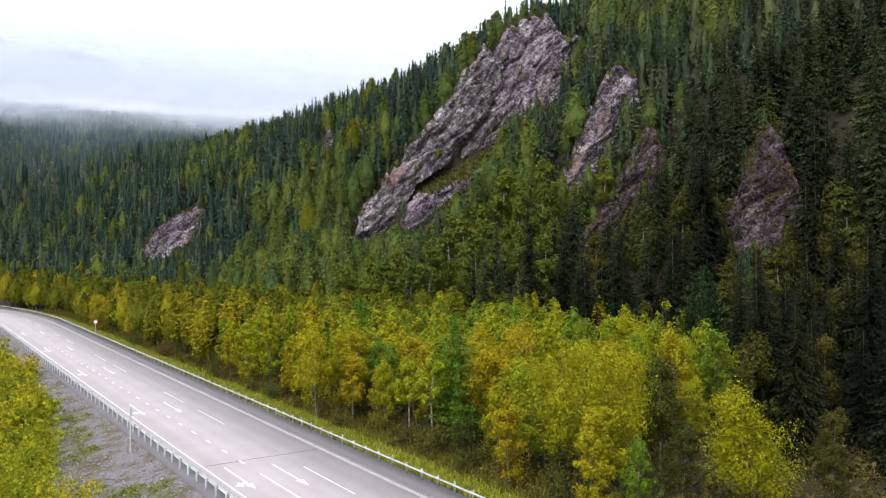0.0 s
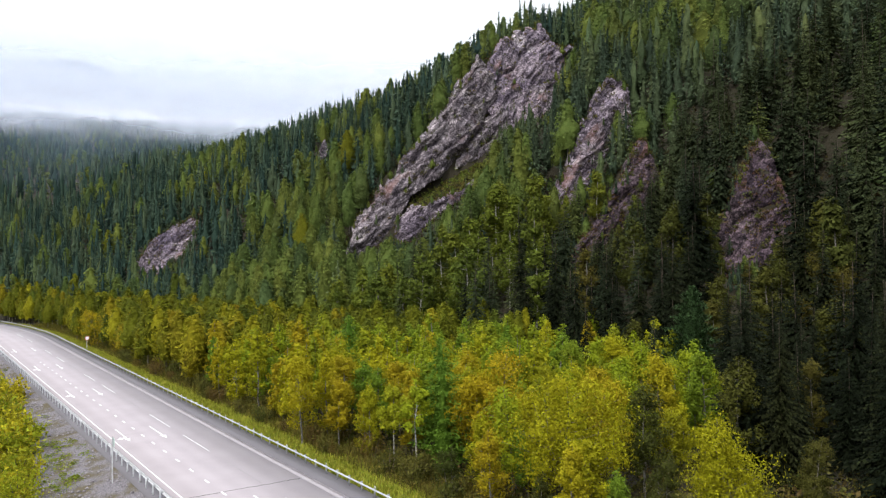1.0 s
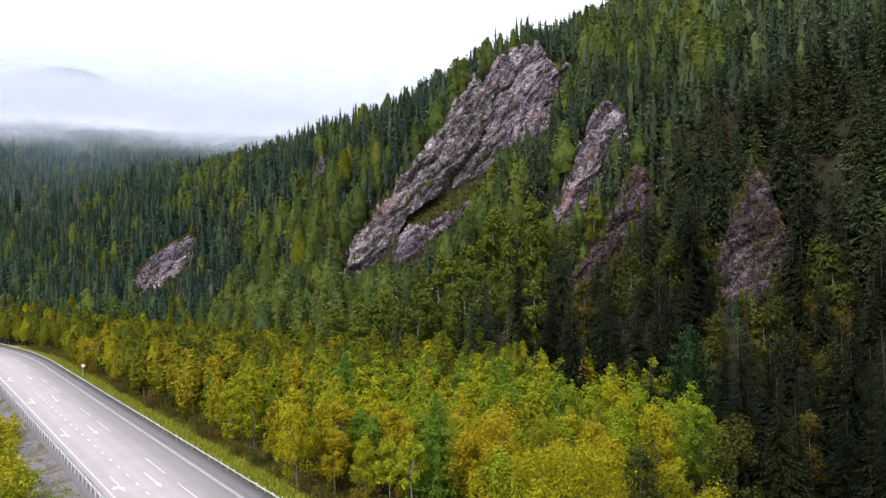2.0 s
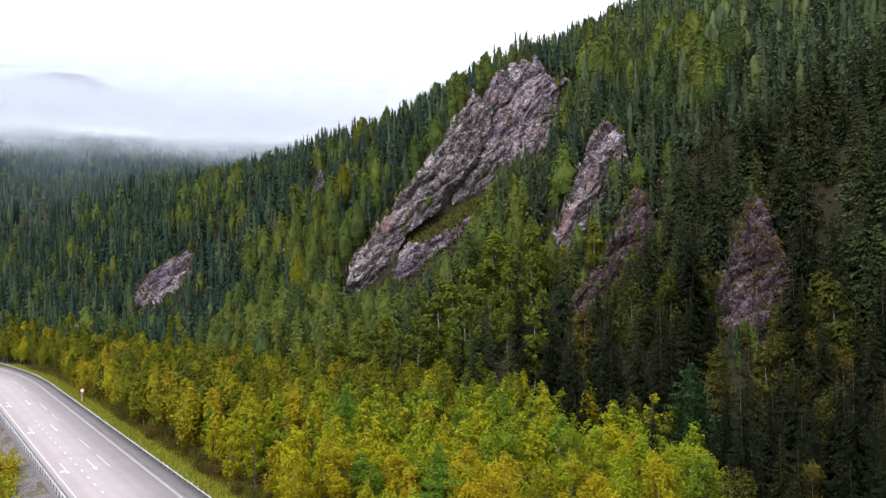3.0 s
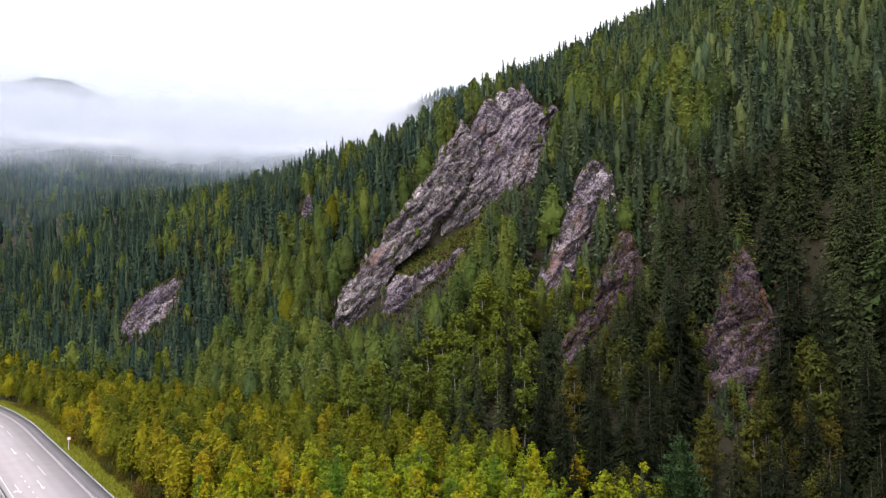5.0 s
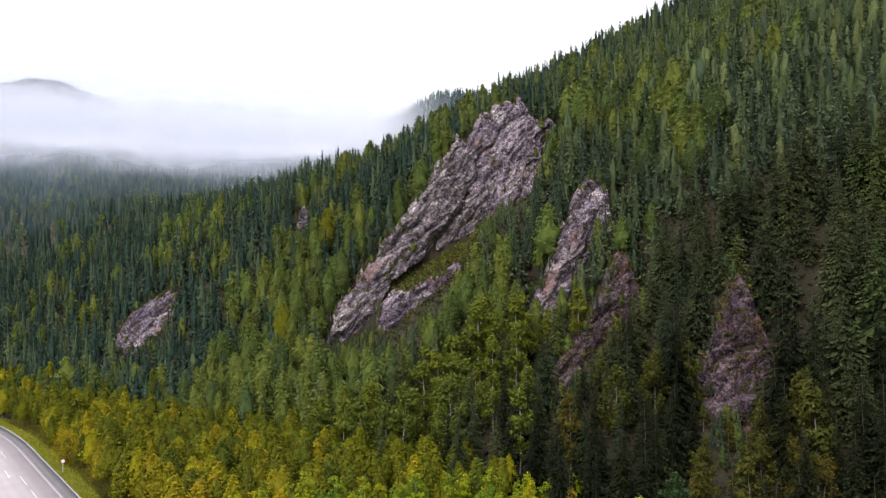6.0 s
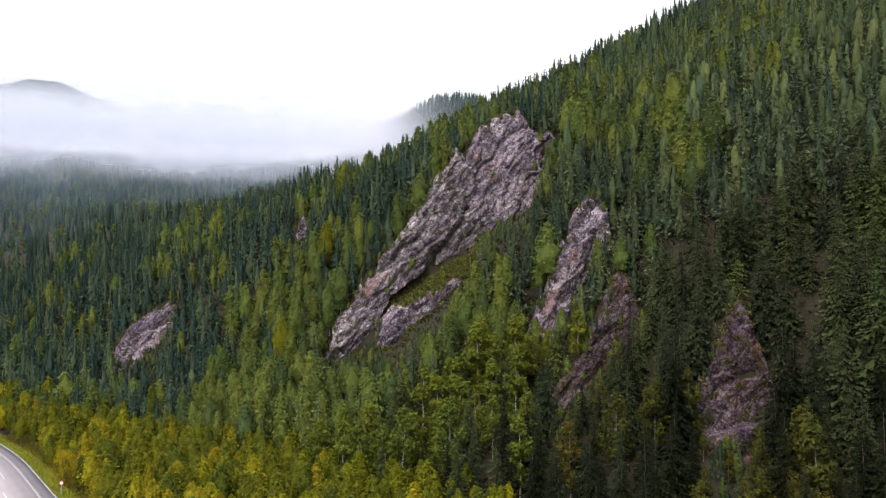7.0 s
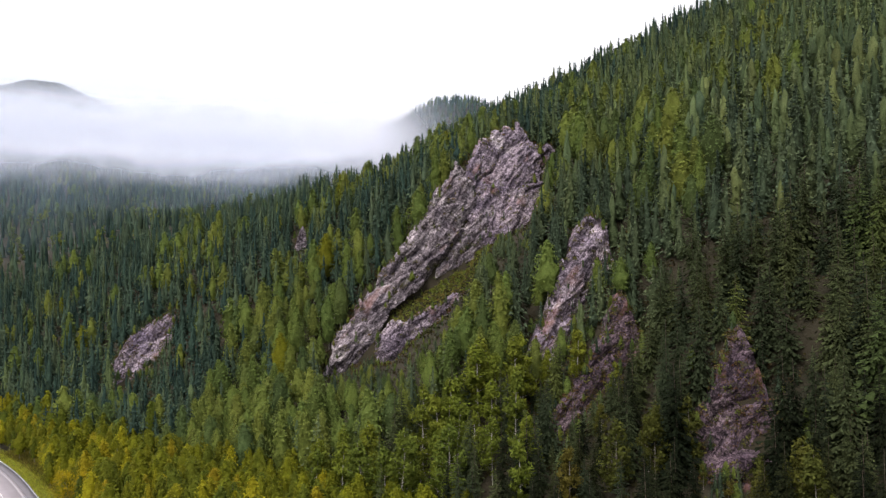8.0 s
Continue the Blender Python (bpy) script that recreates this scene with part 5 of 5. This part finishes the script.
BX, BY = scatter(16, -10, 300, 28, 84, 3.2, belt_keep)
br = np.random.default_rng(17)
BS, BN = sn(BX, BY)
BRN = BN - road_shift(BS)
bd = np.hypot(BX, BY)
gold = br.uniform(0, 1, len(BX)) < np.clip(0.68 - 0.016 * (BRN - 38), 0.12, 0.72) * np.clip(0.55 + BS / 100, 0.5, 1) * np.clip(1.25 - BS / 220, 0.5, 1)
bh = br.uniform(6.2, 11.4, len(BX)) * np.clip(1.0 - 0.003 * (BRN - 38), 0.85, 1)
belt_fine = [broadleaf(100 + i, 1.0, 0.15 + 0.03 * (i % 3), 4800, 0.0122, 0.16 + 0.12 * (i % 2), 0.03, 52, 0.45) for i in range(6)]
belt_mid = [broadleaf(110 + i, 1.0, 0.15 + 0.03 * (i % 3), 1500, 0.02, 0.2, 0.03, 40, 0.45) for i in range(5)]
belt_low = [soft_oval(116 + i, 0.15 + 0.025 * i, 480, 0.024, 0.24) for i in range(5)]
order = np.sort(bd)
close = bd < order[75]
mids = ~close & (bd < order[235])
for nm, which, mat_, lab in (("birch", gold, M_GOLD, GOLD_LABEL), ("birch", ~gold, M_LIME, "lime green birch with pale trunk beside the road")):
    for shapes, sel in ((belt_fine, close), (belt_mid, mids)):
        idx = np.nonzero(which & sel)[0]
        for j, shape in enumerate(shapes):
            spots = [(BX[k], BY[k], (bh[k] * br.uniform(0.9, 1.25), bh[k]), br.uniform(0, 360)) for k in idx[j::len(shapes)]]
            if spots:
                plant(tree(nm, shape, mat_, M_BARK_G, lab, "birch tree", "birches along the road"), spots)
rest = ~close & ~mids
for nm, which, mat_ in (("golden_birch_belt", gold, M_GOLD_S), ("lime_birch_belt", ~gold, M_LIME_S)):
    k = np.nonzero(which & rest)[0]
    woods(nm, belt_low, BX[k], BY[k], bh[k], mat_, M_BARK_G, "birches in a belt at the foot of the mountain", 120, 1.2)


# ---- low growth: brush, grass, heath ----
def brush(name, X, Y, Z, hs, wide, leaves, size, mat, label, category, seed, flat=0.0):
    """Many small plants in one mesh: leaf sprays heaped round each foot."""
    r = np.random.default_rng(seed)
    k = len(X)
    idx = np.repeat(np.arange(k), leaves)
    g = r.normal(size=(len(idx), 3))
    g /= np.linalg.norm(g, axis=1, keepdims=True)
    g *= r.uniform(0.1, 1, len(idx))[:, None] ** 0.4
    c = np.stack((X[idx] + g[:, 0] * wide * hs[idx], Y[idx] + g[:, 1] * wide * hs[idx], Z[idx] + np.abs(g[:, 2]) * hs[idx]), -1)
    v, f = leaf_quads(c, size, r, flat)
    ob = new(name, mesh_np(name, v, f, mat, tone=np.repeat(r.uniform(0, 1, k)[idx], 4)))
    return tagged(ob, label, category, kind="stuff")


def blades(name, X, Y, Z, hs, mat, label, seed, wide=0.03):
    """Grass: single bent blades."""
    r = np.random.default_rng(seed)
    k = len(X)
    a = r.uniform(0, 6.28, k)
    ln = r.uniform(0.15, 0.6, k) * hs
    w = wide * r.uniform(0.6, 1.5, k)
    p = np.stack((X, Y, Z), -1)
    e = np.stack((-np.sin(a), np.cos(a), 0 * a), -1) * w[:, None]
    tip = p + np.stack((np.cos(a) * ln, np.sin(a) * ln, hs), -1)
    v = np.stack((p - e, p + e, tip), 1).reshape(-1, 3)
    ob = new(name, mesh_np(name, v, np.arange(3 * k).reshape(k, 3), mat, tone=np.repeat(r.uniform(0, 1, k), 3)))
    return tagged(ob, label, "grass", kind="stuff")


gr = np.random.default_rng(200)


def along(k, s0, s1, n0, n1, power=1.6):
    """Random places along the road, thicker towards the near end."""
    s = s0 + (s1 - s0) * gr.uniform(0, 1, k) ** power
    n = gr.uniform(n0, n1, k)
    return xy(s, n + road_shift(s))


X, Y = along(60000, 20, 240, 32.0, 37.6)
vs_, vn_ = sn(X, Y)
blades("verge_grass", X, Y, np.interp(vn_ - road_shift(vs_), (31.9, 33, 36.5, 37.6), (-0.06, -0.25, -0.72, -0.8)), gr.uniform(0.15, 0.5, len(X)), M_GRASS, "yellow-green grass verge behind the guardrail", 201, 0.08)
X, Y = along(36000, 12, 230, 35.2, 40.5)
blades("dry_grass", X, Y, lift(X, Y), gr.uniform(0.3, 1.2, len(X)), M_DRY, "tall brown dry grass at the wood's edge", 207, 0.07)
X, Y = along(2600, 8, 230, 35.6, 41)
brush("dry_brush", X, Y, lift(X, Y), gr.uniform(0.4, 1.7, len(X)), 0.5, 24, 0.1, M_DRY, "brown dry weeds and brush at the wood's edge", "brush", 202)
X, Y = along(2300, -10, 250, 39, 84)
brush("undergrowth", X, Y, lift(X, Y), gr.uniform(0.6, 2.2, len(X)), 0.7, 13, 0.25, M_HEATH, "brownish green undergrowth between the birches", "undergrowth", 203)
# thick brush under the first birches
X, Y = scatter(213, 0, 150, 37.6, 50, 1.4, lambda X, Y, S, N, r: r.uniform(0, 1, len(X)) < 0.8)
brush("edge_brush", X, Y, lift(X, Y), gr.uniform(1.0, 3.8, len(X)), 0.42, 60, 0.1, M_EDGE, "dark olive and brown brush under the birches", "brush", 214)
# brush at the dark corner by the road
X, Y = scatter(208, -8, 36, 37, 62, 1.3, lambda X, Y, S, N, r: in_sight(X, Y))
brush("corner_brush", X, Y, lift(X, Y), gr.uniform(0.6, 2.2, len(X)), 0.55, 60, 0.075, M_DRY, "brown and olive brush before dark firs", "brush", 209)
# scrub round the foot and sides of the crags
X, Y = scatter(210, 20, 320, 60, 210, 1.7, lambda X, Y, S, N, r: (bare(X, Y) < 0.12) & (bare(X, Y) > -1.4))
brush("crag_scrub", X, Y, lift(X, Y), gr.uniform(0.4, 1.5, len(X)), 0.8, 16, 0.24, M_SCRUB, "reddish brown and olive scrub round the crags", "scrub", 211)
# low bushes and bilberry under the trees on the slope, with the trees' shade in their colour
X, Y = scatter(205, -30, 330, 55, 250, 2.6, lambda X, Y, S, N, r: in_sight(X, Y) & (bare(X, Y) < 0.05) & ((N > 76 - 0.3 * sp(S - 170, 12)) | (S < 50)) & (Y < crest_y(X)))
brush("slope_undergrowth", X, Y, lift(X, Y) - 0.1, gr.uniform(0.8, 2.0, len(X)), 1.1, 12, 0.36, M_FLOOR_SHADED, "bushes under the mountain woods, shade put into their brownish green", "undergrowth", 206)
def shrub(seed, h, leaves, size):
    """A many-stemmed willow shrub."""
    r = np.random.default_rng(seed)
    wood, cs = [], []
    for _ in range(9):
        a, out = r.uniform(0, 6.28), r.uniform(0.2, 0.7)
        tip = np.array((math.cos(a) * out, math.sin(a) * out, r.uniform(0.6, 1.0)))
        wood.append(tube([(0.03 * math.cos(a), 0.03 * math.sin(a), -0.05), tip * (0.45, 0.45, 0.6), tip], [0.012, 0.009, 0.003], 4))
        cs += [tip, tip * (0.8, 0.8, 0.75), tip * (0.6, 0.6, 0.5), tip * (0.9, 0.9, 0.35)]
    cs = np.array(cs)
    pick = r.integers(0, len(cs), leaves)
    c = cs[pick] + r.normal(0, 0.13, (leaves, 3))
    c[:, 2] = np.abs(c[:, 2])
    wv, wf = joined(wood)
    lv, lf = leaf_tris(c, size, r)
    return (wv * h, wf), (lv * h, lf)


M_TUFT = leaf_mat("tuft_grass", [(0.15, 0.19, 0.018), (0.2, 0.225, 0.02), (0.12, 0.17, 0.018), (0.2, 0.19, 0.035)], True, 0.25)
shrubs = [shrub(210 + i, 1.0, 2000, 0.037) for i in range(4)] + [shrub(220 + i, 1.0, 400, 0.075) for i in range(3)]
SX, SY = scatter(211, 36, 190, -6, 17, 2.0, lambda X, Y, S, N, r: (N - road_shift(S) < 8.4 + 5.6 * np.clip((S - 55) / 45, 0, 1) + r.normal(0, 0.6, len(X))) & (X > -0.70 * Y - 3))
so = np.argsort(np.hypot(SX, SY))[:260]
SX, SY = SX[so], SY[so]
sh = gr.uniform(1.5, 3.4, len(SX))
for j, shape in enumerate(shrubs):
    ks = range(j, 70, 4) if j < 4 else range(70 + j - 4, len(SX), 3)
    spots = [(SX[k], SY[k], (sh[k], sh[k]), gr.uniform(0, 360)) for k in ks]
    plant(tree("willow_shrub", shape, M_WILLOW, M_BARK_D, "yellow-green willow shrub on the gravel bank", "shrub", "shrubs on the bank"), spots)

bushes = [shrub(230 + i, 1.0, 1000, 0.048) for i in range(4)]
bs = 22 + 150 * gr.uniform(0, 1, 96) ** 1.3
bn = gr.uniform(35.4, 38.6, 96)
bx, by = xy(bs, bn + road_shift(bs))
bsz = gr.uniform(1.3, 3.0, 96)
for j, shape in enumerate(bushes):
    for mat_, lab, ks in ((M_BUSH, "dull olive bush between verge and birches", range(j, 64, 4)), (M_RUST, "rusty brown bush between verge and birches", range(64 + j, 96, 4))):
        plant(tree("bush", shape, mat_, M_BARK_D, lab, "bush", "bushes at the wood's edge"), [(bx[k], by[k], (bsz[k] * 0.8, bsz[k]), gr.uniform(0, 360)) for k in ks])


def bank(n):
    return np.interp(n, (3.5, 8.5, 17.3), (-2.6, -1.75, -0.12))


# grass patches in the gravel, mostly in a strip along its middle
S_, N_ = gr.uniform(44, 180, 900), gr.normal(13.8, 1.5, 900)
X, Y = xy(S_, N_ + road_shift(S_))
tuft = (np.array([noise.noise(Vector((x * 0.13, y * 0.13, 8.0))) for x, y in zip(X, Y)]) > 0.03) & (N_ < 16.6)
X, Y, N_ = X[tuft], Y[tuft], N_[tuft]
brush("grass_tufts", X, Y, bank(N_) + 0.02, gr.uniform(0.18, 0.4, len(X)), 2.0, 46, 0.085, M_TUFT, "green grass patches in the roadside gravel", "grass", 212, 0.3)


# rubble in the gravel bank
def rubble(k, seed):
    r = np.random.default_rng(seed)
    base = np.array([(1, 0, 0), (-1, 0, 0), (0, 1, 0), (0, -1, 0), (0, 0, 1), (0, 0, -1)], float)
    faces = np.array([(0, 2, 4), (2, 1, 4), (1, 3, 4), (3, 0, 4), (2, 0, 5), (1, 2, 5), (3, 1, 5), (0, 3, 5)])
    s, n = 44 + 130 * r.uniform(0, 1, k) ** 1.5, r.uniform(9.5, 17.0, k)
    x, y = xy(s, n + road_shift(s))
    sz = 0.05 + 0.17 * r.uniform(0, 1, k) ** 3
    v = base[None] * r.uniform(0.6, 1.3, (k, 6, 1)) * sz[:, None, None] * (1, 1, 0.7)
    a = r.uniform(0, 6.28, k)
    c, d = np.cos(a)[:, None], np.sin(a)[:, None]
    v = np.stack((v[..., 0] * c - v[..., 1] * d + x[:, None], v[..., 0] * d + v[..., 1] * c + y[:, None], v[..., 2] + (bank(n) + 0.2 * sz)[:, None]), -1)
    f = (faces[None] + (np.arange(k) * 6)[:, None, None]).reshape(-1, 3)
    tagged(new("rubble", mesh_np("rubble", v.reshape(-1, 3), f, M_RUBBLE)), "grey and mauve rubble strewn over the gravel bank", "stones", kind="stuff")


M_RUBBLE = plain_mat("rubble_stone", (0.12, 0.105, 0.115), (0.3, 0.275, 0.285), 4.0, 0.9)
rubble(4500, 215)

# heath and small bushes that cling to the crags
pv, red = [], []
for key in ("rib", "peak", "band", "slab", "buttress", "tower", "knoll"):
    V, m, B = LEDGES[key]
    pv.append(V[gr.uniform(0, 1, len(V)) < 0.012 + 0.13 * (m < 0.17)])
    if key in ("tower", "buttress", "knoll"):
        red.append(V[gr.uniform(0, 1, len(V)) < np.where(B > 0.05, 0.13, 0.03) + 0.1 * (m < 0.2)])
# small trees that root in cracks and along the edges
RV = np.concatenate([LEDGES[key][0][gr.uniform(0, 1, len(LEDGES[key][0])) < np.where(LEDGES[key][1] < 0.22, 0.16 if key == "knoll" else 0.04, 0.0016)] for key in ("rib", "peak", "band", "slab", "buttress", "tower", "knoll")])
rh = gr.uniform(1.2, 3.6, len(RV))
k = gr.uniform(0, 1, len(RV)) < 0.6
for sel, shapes, mat_, nm, lab in ((k, spruce_less, M_SPRUCE_S, "crag_spruces", "small dark spruces rooted in the cracks of the crags"), (~k, birch_less, M_GREEN_S, "crag_birches", "small green birches rooted along the edges of the crags")):
    woods(nm, shapes, RV[sel, 0], RV[sel, 1], rh[sel], mat_, M_BARK_G, lab, 88, 1.2, RV[sel, 2] - 0.3)
X, Y = scatter(218, 120, 260, 90, 160, 0.7, lambda X, Y, S, N, r: np.minimum(clearing(X, Y), clearing(X, Y - 3.5)) < r.normal(-0.2, 0.6, len(X)))
LV = np.stack((X, Y, lift(X, Y)), -1)
pv, red = np.concatenate(pv), np.concatenate(red)
brush("rock_scrub", red[:, 0], red[:, 1], red[:, 2], gr.uniform(0.4, 1.2, len(red)), 0.8, 16, 0.16, M_SCRUB, "reddish brown scrub growing over the dark rocks", "scrub", 217)
brush("heath", pv[:, 0], pv[:, 1], pv[:, 2], gr.uniform(0.4, 1.3, len(pv)), 0.9, 14, 0.26, M_HEATH, "brown and olive heath on the rock ledges", "heath", 204)
brush("ledge_heath", LV[:, 0], LV[:, 1], LV[:, 2], gr.uniform(0.4, 1.1, len(LV)), 0.8, 20, 0.24, M_LEDGE, "green and rust-brown heath on the broad rock ledge", "heath", 216)


# ---- cloud lying in the valley ----
def cloud(name, d, x0, x1, z0, z1, mat, label, lean=1.0):
    """A sheet of droplets that leans back like the top of a cloud bank."""
    xs = np.linspace(x0, x1, 24)
    zs = np.linspace(z0, z1, 6)
    X, Z = np.meshgrid(xs, zs, indexing="ij")
    Y = np.sqrt(np.maximum(d * d - X * X * 0.6, 1)) + lean * (Z - z0)
    ob = new(name, mesh_np(name, np.stack((X, Y, Z), -1).reshape(-1, 3), grid_faces(24, 6), mat, smooth=True))
    ob.visible_shadow = False
    tagged(ob, label, "cloud", kind="structure")


# the greyer, bluer tints paint in the shaded cloud base and blue haze
cloud("backdrop_mist", 420, -420, 60, 10, 300, mist_mat("thin_mist_near", 15, 120, 0.07, 0.006, 5, (-60, 40), None, (0.3, 0.38, 0.48)), "thin mist over the far woods", 0.6)
cloud("backdrop_mist", 520, -520, 200, 20, 320, mist_mat("thin_mist", 50, 150, 0.14, 0.006, 4, (0, 120), None, (0.28, 0.4, 0.52)), "thin mist over the far woods", 0.6)
cloud("backdrop_cloud", 590, -600, 300, 60, 330, mist_mat("cloud_front", 110, 185, 0.34, 0.009, 8, (-150, 0), (200, 260), (0.5, 0.55, 0.66)), "thin mist below the cloud bank, shade put into its blue tint", 1.0)
cloud("backdrop_cloud", 660, -680, 300, 60, 330, mist_mat("cloud_fore", 124, 190, 0.55, 0.007, 9, (-140, 20), (190, 240), (0.66, 0.67, 0.77)), "white cloud bank lying in the valley", 1.6)
cloud("backdrop_cloud", 690, -690, 420, 60, 360, mist_mat("cloud_near", 122, 176, 0.94, 0.009, 1, (-50, 50), (196, 240), (0.74, 0.745, 0.83)), "white cloud bank lying in the valley", 0.5)
cloud("backdrop_cloud", 810, -820, 420, 60, 360, mist_mat("cloud_mid", 150, 205, 0.94, 0.006, 2, (-70, 60), (205, 265), (0.85, 0.85, 0.91)), "white cloud bank lying in the valley", 1.6)
cloud("backdrop_cloud", 1010, -1000, 500, 120, 480, mist_mat("cloud_far", 165, 225, 0.98, 0.005, 3, (-120, 20), (262, 310), (0.93, 0.93, 0.97)), "white cloud bank lying in the valley", 1.6)
cloud("backdrop_mist", 1500, -1500, 700, 150, 900, mist_mat("high_mist", 150, 300, 0.94, 0.003, 6, None, (365, 490), (0.95, 0.955, 0.99)), "pale high mist before the far peaks", 0.8)
